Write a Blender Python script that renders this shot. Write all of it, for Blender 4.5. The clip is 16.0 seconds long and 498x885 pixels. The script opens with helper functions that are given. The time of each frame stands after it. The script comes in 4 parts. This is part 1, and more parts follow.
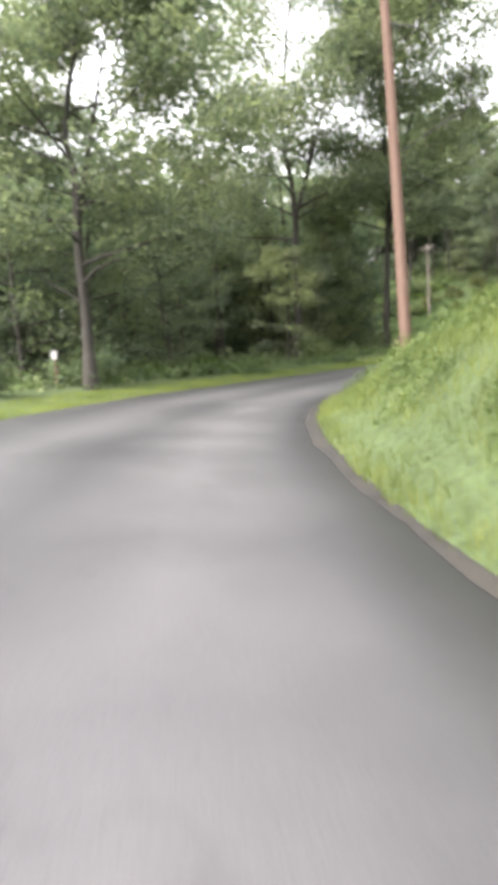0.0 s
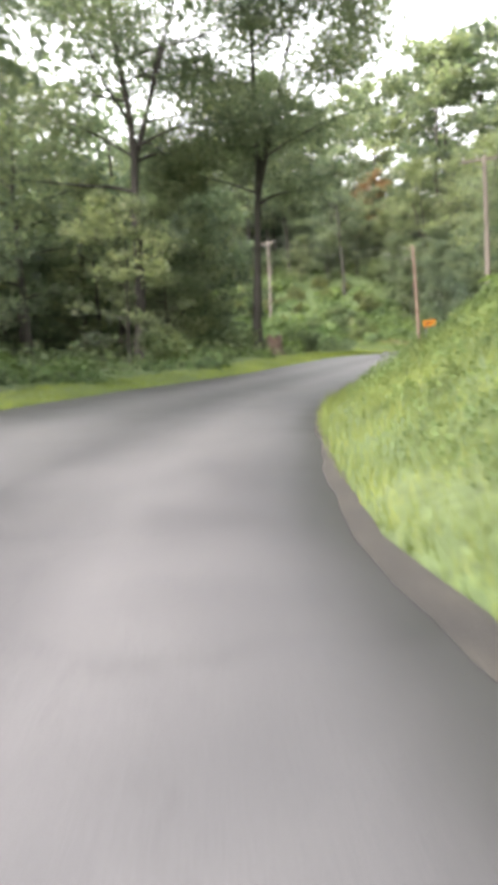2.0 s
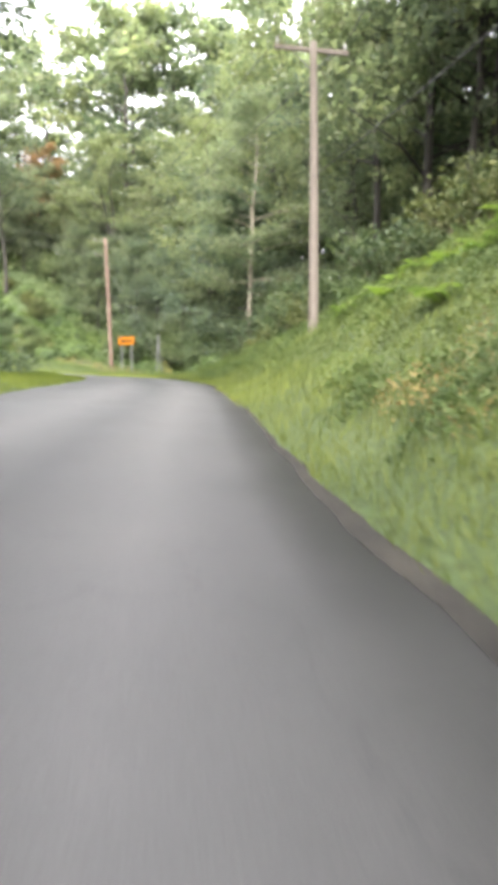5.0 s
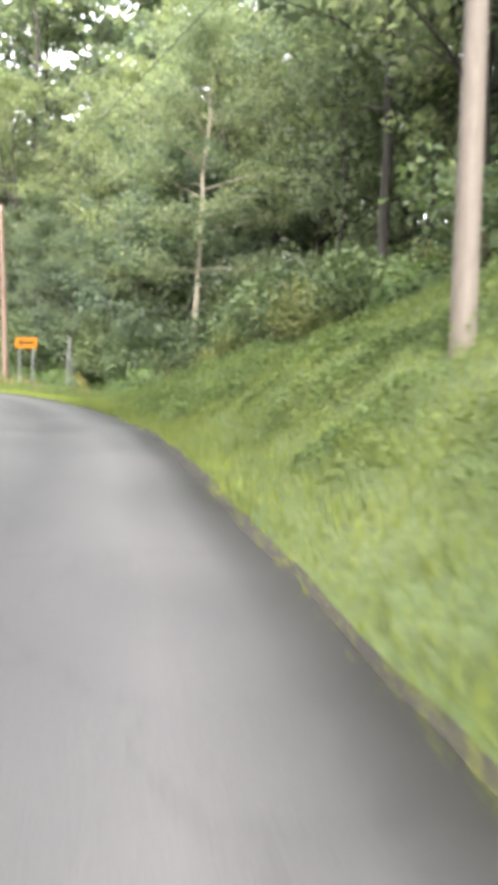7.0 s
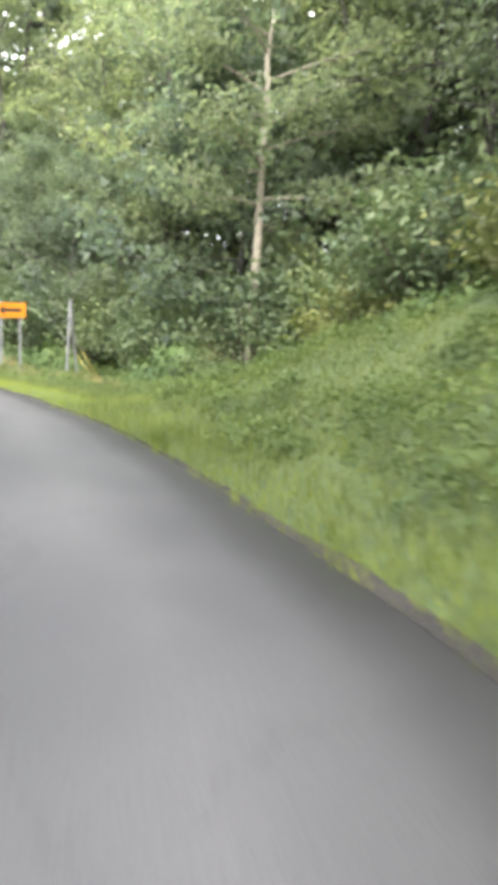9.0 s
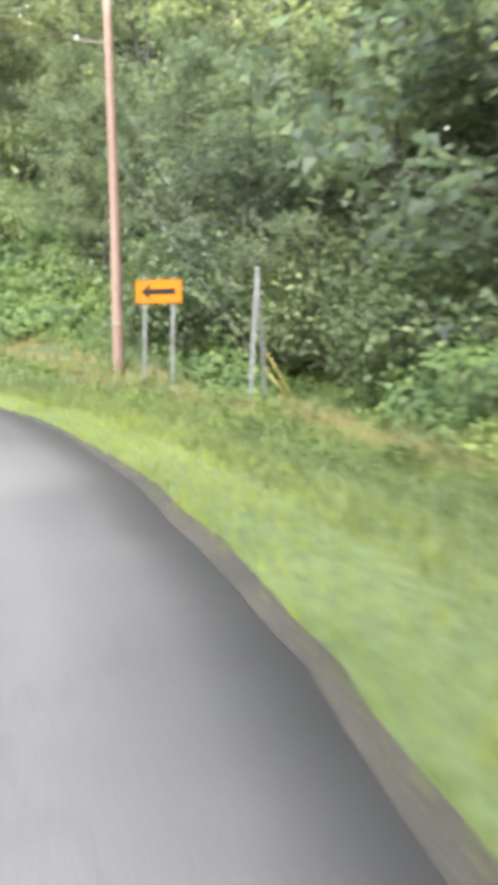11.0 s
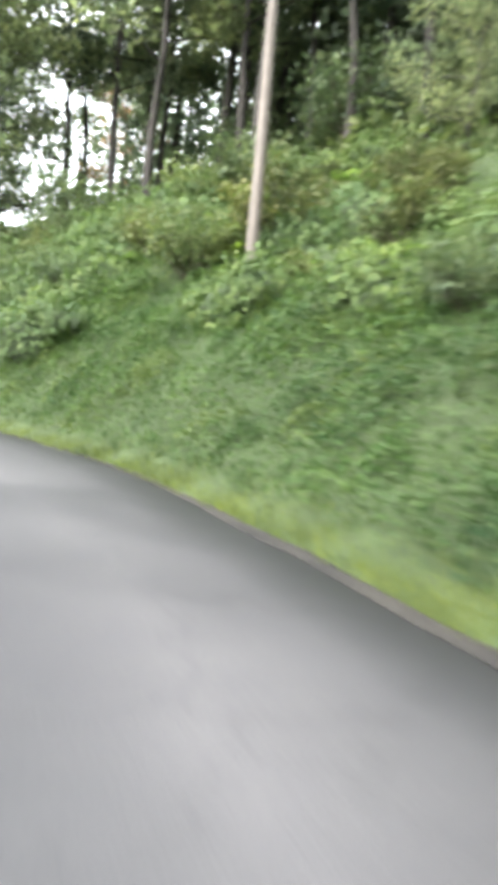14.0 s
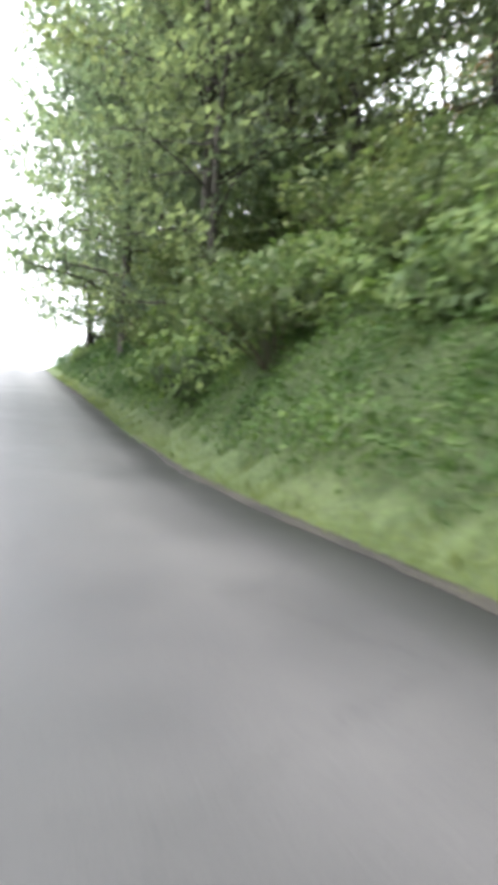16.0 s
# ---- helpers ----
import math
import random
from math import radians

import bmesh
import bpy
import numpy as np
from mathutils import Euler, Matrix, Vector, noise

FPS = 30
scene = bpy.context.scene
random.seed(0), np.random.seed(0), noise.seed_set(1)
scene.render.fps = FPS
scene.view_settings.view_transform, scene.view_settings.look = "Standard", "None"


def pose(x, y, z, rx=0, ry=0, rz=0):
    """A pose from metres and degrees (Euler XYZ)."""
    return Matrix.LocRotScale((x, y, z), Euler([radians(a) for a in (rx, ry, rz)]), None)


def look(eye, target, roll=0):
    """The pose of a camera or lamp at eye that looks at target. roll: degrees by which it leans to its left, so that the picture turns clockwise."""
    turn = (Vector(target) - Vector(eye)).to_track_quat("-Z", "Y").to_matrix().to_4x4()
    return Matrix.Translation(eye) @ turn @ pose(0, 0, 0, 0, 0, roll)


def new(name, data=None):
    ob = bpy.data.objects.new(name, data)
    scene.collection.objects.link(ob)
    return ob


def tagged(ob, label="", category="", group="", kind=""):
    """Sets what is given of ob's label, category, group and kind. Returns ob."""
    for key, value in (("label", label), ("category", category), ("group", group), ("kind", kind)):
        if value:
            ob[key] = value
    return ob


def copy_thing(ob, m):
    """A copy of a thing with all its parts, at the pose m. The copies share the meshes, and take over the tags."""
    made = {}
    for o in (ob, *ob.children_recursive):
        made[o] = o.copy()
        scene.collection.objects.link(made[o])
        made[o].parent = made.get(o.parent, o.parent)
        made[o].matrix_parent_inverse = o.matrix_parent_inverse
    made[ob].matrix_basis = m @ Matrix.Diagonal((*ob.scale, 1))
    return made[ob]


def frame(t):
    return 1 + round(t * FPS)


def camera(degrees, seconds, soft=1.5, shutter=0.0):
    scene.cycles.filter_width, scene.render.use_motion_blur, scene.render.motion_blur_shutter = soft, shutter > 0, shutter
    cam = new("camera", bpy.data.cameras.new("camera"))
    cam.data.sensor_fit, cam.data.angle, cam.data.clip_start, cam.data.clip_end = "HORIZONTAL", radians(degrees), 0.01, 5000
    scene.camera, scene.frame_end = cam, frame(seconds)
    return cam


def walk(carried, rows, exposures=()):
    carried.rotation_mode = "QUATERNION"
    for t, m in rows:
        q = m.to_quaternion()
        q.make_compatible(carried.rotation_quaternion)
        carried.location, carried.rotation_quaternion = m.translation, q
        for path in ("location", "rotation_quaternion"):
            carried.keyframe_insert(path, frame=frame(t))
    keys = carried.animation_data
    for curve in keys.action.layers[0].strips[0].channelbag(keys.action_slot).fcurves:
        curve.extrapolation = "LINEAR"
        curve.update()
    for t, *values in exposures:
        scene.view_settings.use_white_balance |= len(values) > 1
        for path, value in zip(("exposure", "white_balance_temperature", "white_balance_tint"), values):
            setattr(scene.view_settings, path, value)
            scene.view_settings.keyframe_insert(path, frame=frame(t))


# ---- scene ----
cam = camera(41.8, 16.0, soft=7.0, shutter=0.5)
METRES, EYE, TILT, LEAN, TURN = 1.0, 1.1, -3.5, 0.0, 0.0
ROWS = [
    (0.0, 0.000, 0.000, 0.000, -0.04, -0.63, 3.72),
    (0.5, -0.371, 2.765, 0.300, -4.00, -0.80, 3.51),
    (1.0, -0.490, 5.751, 0.664, -7.85, -1.12, 3.12),
    (1.5, -0.498, 8.579, 0.948, -11.77, -1.34, 3.99),
    (2.0, -0.055, 11.708, 1.272, -15.80, -1.26, 4.27),
    (2.5, 0.553, 14.923, 1.675, -20.34, -1.06, 4.51),
    (3.0, 1.146, 17.522, 1.999, -24.97, -1.07, 4.96),
    (3.5, 2.133, 20.374, 2.330, -30.11, -1.38, 3.54),
    (4.0, 3.239, 22.957, 2.623, -36.03, -1.29, 2.78),
    (4.5, 4.400, 25.359, 2.955, -41.53, -1.49, 2.56),
    (5.0, 5.901, 27.579, 3.247, -45.86, -1.34, 2.89),
    (7.5, 14.583, 38.172, 5.185, -53.84, -1.27, 0.98),
    (8.0, 16.110, 40.201, 5.402, -54.18, -1.79, 0.66),
    (10.5, 24.291, 51.092, 6.691, -45.22, -3.16, 1.82),
    (11.0, 25.526, 53.793, 7.120, -40.88, -2.94, 1.30),
    (11.5, 26.596, 56.846, 7.343, -35.63, -1.93, 0.05),
    (12.0, 27.283, 59.937, 7.686, -30.28, -0.76, -0.59),
    (12.5, 27.709, 63.431, 8.056, -23.29, 0.86, -1.66),
    (13.0, 27.553, 66.743, 8.536, -15.20, 2.12, -3.26),
    (13.5, 27.043, 70.058, 8.969, -6.09, 3.62, -3.75),
    (14.0, 25.954, 73.542, 9.547, 1.67, 5.24, -4.18),
    (14.5, 24.333, 76.672, 10.143, 8.71, 5.50, -4.43),
    (15.0, 22.534, 79.615, 10.757, 17.09, 5.42, -3.56),
    (15.5, 20.468, 82.018, 11.235, 24.09, 4.83, -2.64),
    (16.0, 17.935, 84.395, 11.701, 27.68, 5.49, -2.29),
]
walk(cam, [(t, pose(0, 0, EYE, TILT, LEAN, TURN) @ pose(METRES * x, METRES * y, METRES * z, 90 + pitch, roll, yaw)) for t, x, y, z, yaw, pitch, roll in ROWS],
     [(0.0, 2.45, 6500, 15), (2.0, 2.7, 6500, 15), (4.5, 3.0, 6450, 15), (8.0, 3.25, 6400, 14), (11.0, 3.2, 6250, 13), (13.0, 3.05, 6200, 11), (15.0, 2.8, 6200, 11), (16.0, 2.5, 6250, 11)])

# ---- light ----
world = bpy.data.worlds.new("overcast_sky")
scene.world = world
world.use_nodes = True
wn = world.node_tree.nodes
wl = world.node_tree.links
sky = wn.new("ShaderNodeTexSky")
sky.sky_type = "NISHITA"
sky.sun_disc = False
sky.sun_elevation, sky.sun_rotation = radians(40), radians(238)
sky.air_density, sky.dust_density, sky.ozone_density = 1.0, 6.0, 0.4
cloud = wn.new("ShaderNodeMix")
cloud.data_type = "RGBA"
cloud.inputs[0].default_value = 0.86
cloud.inputs[7].default_value = (7.6, 7.7, 7.7, 1)
wl.new(sky.outputs[0], cloud.inputs[6])
wl.new(cloud.outputs[2], wn["Background"].inputs[0])
wn["Background"].inputs[1].default_value = 0.115

sun_data = bpy.data.lights.new("sun", "SUN")
sun_data.energy, sun_data.angle, sun_data.color = 1.5, radians(35), (1.0, 0.96, 0.9)
sun = new("sun", sun_data)
sun.matrix_world = look((0, 0, 60), (60.3, 38.4, 0))


# ---- materials ----
def blank(name):
    m = bpy.data.materials.new(name)
    m.use_nodes = True
    n = m.node_tree.nodes
    return m, n, m.node_tree.links, n["Principled BSDF"]


def ramp_node(n, stops):
    r = n.new("ShaderNodeValToRGB")
    while len(r.color_ramp.elements) < len(stops):
        r.color_ramp.elements.new(0.5)
    for e, (p, c) in zip(r.color_ramp.elements, stops):
        e.position, e.color = p, (*c, 1)
    return r


def noise_node(n, l, scale, detail=5, stretch=None, rough=0.6):
    t = n.new("ShaderNodeTexNoise")
    t.inputs["Scale"].default_value, t.inputs["Detail"].default_value = scale, detail
    t.inputs["Roughness"].default_value = rough
    g = n.new("ShaderNodeNewGeometry")
    if stretch:
        mp = n.new("ShaderNodeMapping")
        mp.inputs["Scale"].default_value = stretch
        l.new(g.outputs["Position"], mp.inputs["Vector"])
        l.new(mp.outputs[0], t.inputs["Vector"])
    else:
        l.new(g.outputs["Position"], t.inputs["Vector"])
    return t


def mixed(n, l, fac, a, b, mode="MIX"):
    m = n.new("ShaderNodeMix")
    m.data_type, m.blend_type = "RGBA", mode
    for sock, v in ((m.inputs[0], fac), (m.inputs[6], a), (m.inputs[7], b)):
        if isinstance(v, (int, float)):
            sock.default_value = v
        elif isinstance(v, tuple):
            sock.default_value = (*v, 1)
        else:
            l.new(v, sock)
    return m.outputs[2]


def bumped(n, l, b, height, strength, dist):
    bp = n.new("ShaderNodeBump")
    bp.inputs["Strength"].default_value, bp.inputs["Distance"].default_value = strength, dist
    l.new(height, bp.inputs["Height"])
    l.new(bp.outputs[0], b.inputs["Normal"])


def surface(name, dark, light, scale, grain, rough=0.8, metal=0.0, bump=0.3, dist=0.01, stretch=None):
    m, n, l, b = blank(name)
    big = noise_node(n, l, scale, 4, stretch)
    fine = noise_node(n, l, grain, 6, stretch)
    r = ramp_node(n, [(0.3, dark), (0.7, light)])
    l.new(big.outputs[0], r.inputs[0])
    r2 = ramp_node(n, [(0.25, (0.43, 0.43, 0.43)), (0.75, (0.97, 0.97, 0.97))])
    l.new(fine.outputs[0], r2.inputs[0])
    l.new(mixed(n, l, 1.0, r.outputs[0], r2.outputs[0], "MULTIPLY"), b.inputs["Base Color"])
    b.inputs["Roughness"].default_value, b.inputs["Metallic"].default_value = rough, metal
    bumped(n, l, b, fine.outputs[0], bump, dist)
    return m


def leafy(name, stops, through_light=0.6, patch=0.25, tint=(1.0, 1.0, 1.0)):
    """Leaves: a hue of its own for each leaf, drifts over the crown, and light that passes through."""
    m, n, l, b = blank(name)
    g = n.new("ShaderNodeNewGeometry")
    info = n.new("ShaderNodeObjectInfo")
    r = ramp_node(n, stops)
    l.new(g.outputs["Random Per Island"], r.inputs[0])
    drift = noise_node(n, l, patch, 3)
    r2 = ramp_node(n, [(0.3, (0.58, 0.62, 0.68)), (0.7, (1.36, 1.30, 1.10))])
    l.new(drift.outputs[0], r2.inputs[0])
    c = mixed(n, l, 1.0, r.outputs[0], r2.outputs[0], "MULTIPLY")
    r3 = ramp_node(n, [(0.0, (0.86, 0.9, 0.95)), (0.5, (1.0, 1.0, 1.0)), (1.0, (1.1, 1.08, 0.9))])
    l.new(info.outputs["Random"], r3.inputs[0])
    c = mixed(n, l, 1.0, c, r3.outputs[0], "MULTIPLY")
    c = mixed(n, l, 1.0, c, tint, "MULTIPLY")
    l.new(c, b.inputs["Base Color"])
    b.inputs["Roughness"].default_value = 0.65
    b.inputs["Specular IOR Level"].default_value = 0.2
    tr = n.new("ShaderNodeBsdfTranslucent")
    l.new(mixed(n, l, 1.0, c, (1.2, 1.3, 0.9), "MULTIPLY"), tr.inputs[0])
    mx = n.new("ShaderNodeMixShader")
    mx.inputs[0].default_value = through_light
    l.new(b.outputs[0], mx.inputs[1])
    l.new(tr.outputs[0], mx.inputs[2])
    l.new(mx.outputs[0], n["Material Output"].inputs[0])
    return m


GREENS = [(0.0, (0.118, 0.147, 0.113)), (0.5, (0.155, 0.185, 0.140)), (1.0, (0.205, 0.227, 0.166))]
M_LEAF = leafy("leaves_green", GREENS)
M_LEAF_DARK = leafy("leaves_dark", [(0.0, (0.118, 0.153, 0.123)), (0.5, (0.149, 0.184, 0.143)), (1.0, (0.184, 0.217, 0.164))])
M_LEAF_PALE = leafy("leaves_pale", [(0.0, (0.147, 0.180, 0.131)), (0.5, (0.185, 0.218, 0.158)), (1.0, (0.238, 0.254, 0.188))])
M_LEAF_RED = leafy("leaves_rust", [(0.0, (0.185, 0.115, 0.088)), (0.5, (0.235, 0.150, 0.112)), (1.0, (0.275, 0.188, 0.135))])
M_BUSH = leafy("leaves_bush", [(0.0, (0.081, 0.133, 0.053)), (0.5, (0.109, 0.164, 0.064)), (1.0, (0.149, 0.198, 0.079))], 0.3, 0.6)
M_BUSH_DARK = leafy("leaves_shrub_dark", [(0.0, (0.084, 0.121, 0.069)), (0.5, (0.118, 0.158, 0.085)), (1.0, (0.165, 0.194, 0.108))], 0.3, 0.5)
M_BUSH_OLIVE = leafy("leaves_shrub_olive", [(0.0, (0.094, 0.115, 0.054)), (0.5, (0.131, 0.147, 0.065)), (1.0, (0.172, 0.177, 0.084))], 0.3, 0.5)
M_GRASS = leafy("grass_blades", [(0.0, (0.111, 0.149, 0.051)), (0.5, (0.135, 0.170, 0.060)), (1.0, (0.162, 0.187, 0.070))], 0.3, 0.9)
M_VERGE = leafy("verge_grass", [(0.0, (0.157, 0.204, 0.043)), (0.5, (0.184, 0.228, 0.050)), (1.0, (0.213, 0.247, 0.065))], 0.3, 0.8)
M_WEED = leafy("weed_leaves", [(0.0, (0.093, 0.138, 0.053)), (0.5, (0.113, 0.160, 0.061)), (1.0, (0.141, 0.180, 0.073))], 0.3, 0.9)
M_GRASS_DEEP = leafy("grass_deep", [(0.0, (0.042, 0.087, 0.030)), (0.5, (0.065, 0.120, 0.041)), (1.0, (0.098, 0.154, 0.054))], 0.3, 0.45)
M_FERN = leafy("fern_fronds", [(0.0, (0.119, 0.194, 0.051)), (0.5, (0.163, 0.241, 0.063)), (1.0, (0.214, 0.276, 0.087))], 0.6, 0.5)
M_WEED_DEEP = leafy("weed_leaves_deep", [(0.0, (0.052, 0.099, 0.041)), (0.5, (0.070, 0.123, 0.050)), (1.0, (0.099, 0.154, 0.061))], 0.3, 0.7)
M_DRY = leafy("dry_stalks", [(0.0, (0.146, 0.109, 0.055)), (0.5, (0.236, 0.177, 0.086)), (1.0, (0.324, 0.265, 0.132))], 0.2, 0.5)
M_BARK = surface("bark", (0.030, 0.027, 0.023), (0.070, 0.062, 0.053), 1.2, 14, 0.92, 0, 0.8, 0.03, (1, 1, 0.25))
M_STUMP = surface("stump_wood", (0.075, 0.050, 0.035), (0.15, 0.10, 0.072), 2.0, 18, 0.92, 0, 0.8, 0.03, (1, 1, 0.3))
M_BARK_PALE = surface("bark_pale", (0.216, 0.194, 0.144), (0.346, 0.317, 0.252), 1.5, 12, 0.85, 0, 0.5, 0.02, (1, 1, 0.4))
M_POLE = surface("pole_wood", (0.132, 0.074, 0.054), (0.204, 0.128, 0.094), 1.5, 26, 0.8, 0, 0.5, 0.008, (3, 3, 0.15))
M_POLE_TAN = surface("pole_wood_tan", (0.180, 0.112, 0.086), (0.259, 0.176, 0.135), 1.5, 26, 0.8, 0, 0.5, 0.008, (3, 3, 0.15))
M_POLE_GREY = surface("pole_wood_weathered", (0.188, 0.158, 0.133), (0.266, 0.230, 0.198), 1.5, 26, 0.82, 0, 0.5, 0.008, (3, 3, 0.15))
M_STEEL = surface("galvanised_steel", (0.176, 0.185, 0.185), (0.244, 0.252, 0.252), 6, 60, 0.55, 0.35, 0.15, 0.002)
M_WIRE = surface("wire", (0.06, 0.06, 0.06), (0.12, 0.12, 0.12), 3, 40, 0.6, 0.3)
M_ORANGE = surface("sign_orange", (0.37, 0.132, 0.001), (0.42, 0.152, 0.002), 2, 50, 0.6, 0, 0.05, 0.001)
M_BLACK = surface("sign_black", (0.007, 0.007, 0.008), (0.013, 0.013, 0.014), 3, 40, 0.6)
for m in (M_ORANGE, M_BLACK):
    m.node_tree.nodes["Principled BSDF"].inputs["Specular IOR Level"].default_value = 0.12
M_YELLOW = surface("guard_yellow", (0.310, 0.250, 0.050), (0.375, 0.310, 0.080), 4, 40, 0.5)
M_WHITE = surface("white_plate", (0.544, 0.544, 0.528), (0.640, 0.640, 0.624), 4, 40, 0.5)
M_GLASS = surface("insulator_porcelain", (0.434, 0.434, 0.420), (0.525, 0.525, 0.511), 4, 40, 0.2)
# solid heart of the mounds, its darker green stands for shade between leaves
M_SHRUB_CORE = surface("dim_shrub_core", (0.055, 0.085, 0.034), (0.10, 0.145, 0.060), 2.5, 22, 0.95, 0, 0.9, 0.05)
M_STEM = surface("stems", (0.06, 0.05, 0.03), (0.13, 0.11, 0.07), 3, 30, 0.9)

# asphalt: worn pale wheel tracks along the lanes, darker crumbled edge, damp sheen
M_ROAD, n, l, b = blank("asphalt")
uv = n.new("ShaderNodeUVMap")
uv.uv_map = "lane"
sep = n.new("ShaderNodeSeparateXYZ")
l.new(uv.outputs[0], sep.inputs[0])
wob = noise_node(n, l, 0.25, 3)
add = n.new("ShaderNodeMath")
add.operation = "MULTIPLY_ADD"
l.new(wob.outputs[0], add.inputs[0])
add.inputs[1].default_value = 0.12
l.new(sep.outputs[0], add.inputs[2])
track = ramp_node(n, [(0.08, (0.036, 0.036, 0.038)), (0.2, (0.054, 0.053, 0.056)), (0.36, (0.122, 0.118, 0.121)), (0.5, (0.060, 0.059, 0.062)),
                      (0.66, (0.112, 0.109, 0.112)), (0.82, (0.062, 0.061, 0.064)), (1.0, (0.046, 0.045, 0.048))])
l.new(add.outputs[0], track.inputs[0])
patchy = noise_node(n, l, 0.55, 5)
pr = ramp_node(n, [(0.3, (0.59, 0.59, 0.605)), (0.7, (0.90, 0.895, 0.885))])
l.new(patchy.outputs[0], pr.inputs[0])
stone = noise_node(n, l, 110, 3)
sr = ramp_node(n, [(0.3, (0.6, 0.6, 0.6)), (0.7, (1.35, 1.35, 1.35))])
l.new(stone.outputs[0], sr.inputs[0])
crack = n.new("ShaderNodeTexVoronoi")
crack.feature = "DISTANCE_TO_EDGE"
crack.inputs["Scale"].default_value = 0.42
bend = noise_node(n, l, 1.6, 4)
bendv = n.new("ShaderNodeVectorMath")
bendv.operation = "MULTIPLY_ADD"
l.new(bend.outputs["Color"], bendv.inputs[0])
bendv.inputs[1].default_value = (1.1, 1.1, 0)
pg = n.new("ShaderNodeNewGeometry")
l.new(pg.outputs["Position"], bendv.inputs[2])
l.new(bendv.outputs[0], crack.inputs["Vector"])
cr = ramp_node(n, [(0.0, (0.62, 0.62, 0.62)), (0.006, (0.8, 0.8, 0.8)), (0.012, (1, 1, 1))])
l.new(crack.outputs[0], cr.inputs[0])
c = mixed(n, l, 1.0, track.outputs[0], pr.outputs[0], "MULTIPLY")
c = mixed(n, l, 0.8, c, sr.outputs[0], "MULTIPLY")
c = mixed(n, l, 0.4, c, cr.outputs[0], "MULTIPLY")
l.new(c, b.inputs["Base Color"])
rr = n.new("ShaderNodeMapRange")
rr.inputs[3].default_value, rr.inputs[4].default_value = 0.42, 0.68
l.new(patchy.outputs[0], rr.inputs[0])
l.new(rr.outputs[0], b.inputs["Roughness"])
b.inputs["Specular IOR Level"].default_value = 0.6
bumped(n, l, b, stone.outputs[0], 0.35, 0.004)

M_GRAVEL = surface("edge_gravel", (0.025, 0.023, 0.021), (0.066, 0.059, 0.047), 1.2, 45, 0.9, 0, 0.9, 0.02)

# soil and turf under the grass
M_GROUND, n, l, b = blank("turf")
big = noise_node(n, l, 0.35, 5)
r = ramp_node(n, [(0.25, (0.078, 0.118, 0.045)), (0.5, (0.108, 0.155, 0.057)), (0.75, (0.142, 0.182, 0.073))])
l.new(big.outputs[0], r.inputs[0])
fine = noise_node(n, l, 9, 6, None, 0.75)
fr = ramp_node(n, [(0.3, (0.5, 0.5, 0.5)), (0.7, (1.3, 1.3, 1.25))])
l.new(fine.outputs[0], fr.inputs[0])
litter = ramp_node(n, [(0.3, (0.04, 0.05, 0.026)), (0.55, (0.065, 0.075, 0.036)), (0.8, (0.09, 0.115, 0.048))])
l.new(noise_node(n, l, 1.1, 5).outputs[0], litter.inputs[0])
under = n.new("ShaderNodeAttribute")
under.attribute_name = "wood"
turf = mixed(n, l, under.outputs["Fac"], r.outputs[0], litter.outputs[0])
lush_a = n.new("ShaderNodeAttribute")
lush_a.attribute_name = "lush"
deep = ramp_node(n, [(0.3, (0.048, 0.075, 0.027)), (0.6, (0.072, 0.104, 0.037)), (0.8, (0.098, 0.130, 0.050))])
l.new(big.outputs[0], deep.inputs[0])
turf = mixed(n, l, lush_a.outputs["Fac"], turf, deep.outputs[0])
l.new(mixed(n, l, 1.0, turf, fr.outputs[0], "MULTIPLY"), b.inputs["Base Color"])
b.inputs["Roughness"].default_value = 0.95
bumped(n, l, b, fine.outputs[0], 0.9, 0.12)

# ---- plan of the road: stations (x, y, z) along the driven line ----
STATIONS = [(1.0, -60, -2.5), (1.0, -20, -0.95), (0.6, -8, -0.38), (0, 0, 0), (-0.43, 5.98, 0.30), (0.04, 11.96, 0.59), (1.32, 17.81, 0.93),
            (3.46, 23.41, 1.26), (6.59, 28.51, 1.67), (10.34, 33.2, 2.22), (14.11, 37.87, 2.75), (17.74, 42.64, 3.06), (21.33, 47.45, 3.33),
            (24.63, 52.45, 3.65), (26.69, 58.08, 3.92), (27.52, 64.01, 4.22), (26.96, 69.97, 4.67), (24.99, 75.62, 5.27),
            (21.85, 80.72, 5.95), (17.93, 84.95, 6.53), (13.6, 89.5, 7.25), (7.9, 95.2, 8.5), (0.6, 102.0, 10.35), (-6.9, 108.7, 12.2),
            (-16, 116.6, 14.3), (-24, 123, 14.9), (-38, 135, 14.2)]


def smooth_line(pts, step):
    """A Catmull-Rom line through the stations, in even steps."""
    p = np.array(pts, float)
    p = np.vstack([2 * p[0] - p[1], p, 2 * p[-1] - p[-2]])
    out = []
    for i in range(1, len(p) - 2):
        a, b0, c0, d = p[i - 1:i + 3]
        for u in np.linspace(0, 1, 40, endpoint=False):
            out.append(0.5 * (2 * b0 + (c0 - a) * u + (2 * a - 5 * b0 + 4 * c0 - d) * u * u + (3 * b0 - a - 3 * c0 + d) * u ** 3))
    out = np.array(out + [p[-2]])
    run = np.r_[0, np.cumsum(np.linalg.norm(np.diff(out[:, :2], axis=0), axis=1))]
    q = np.arange(0, run[-1], step)
    return np.stack([np.interp(q, run, out[:, k]) for k in range(3)], 1), q


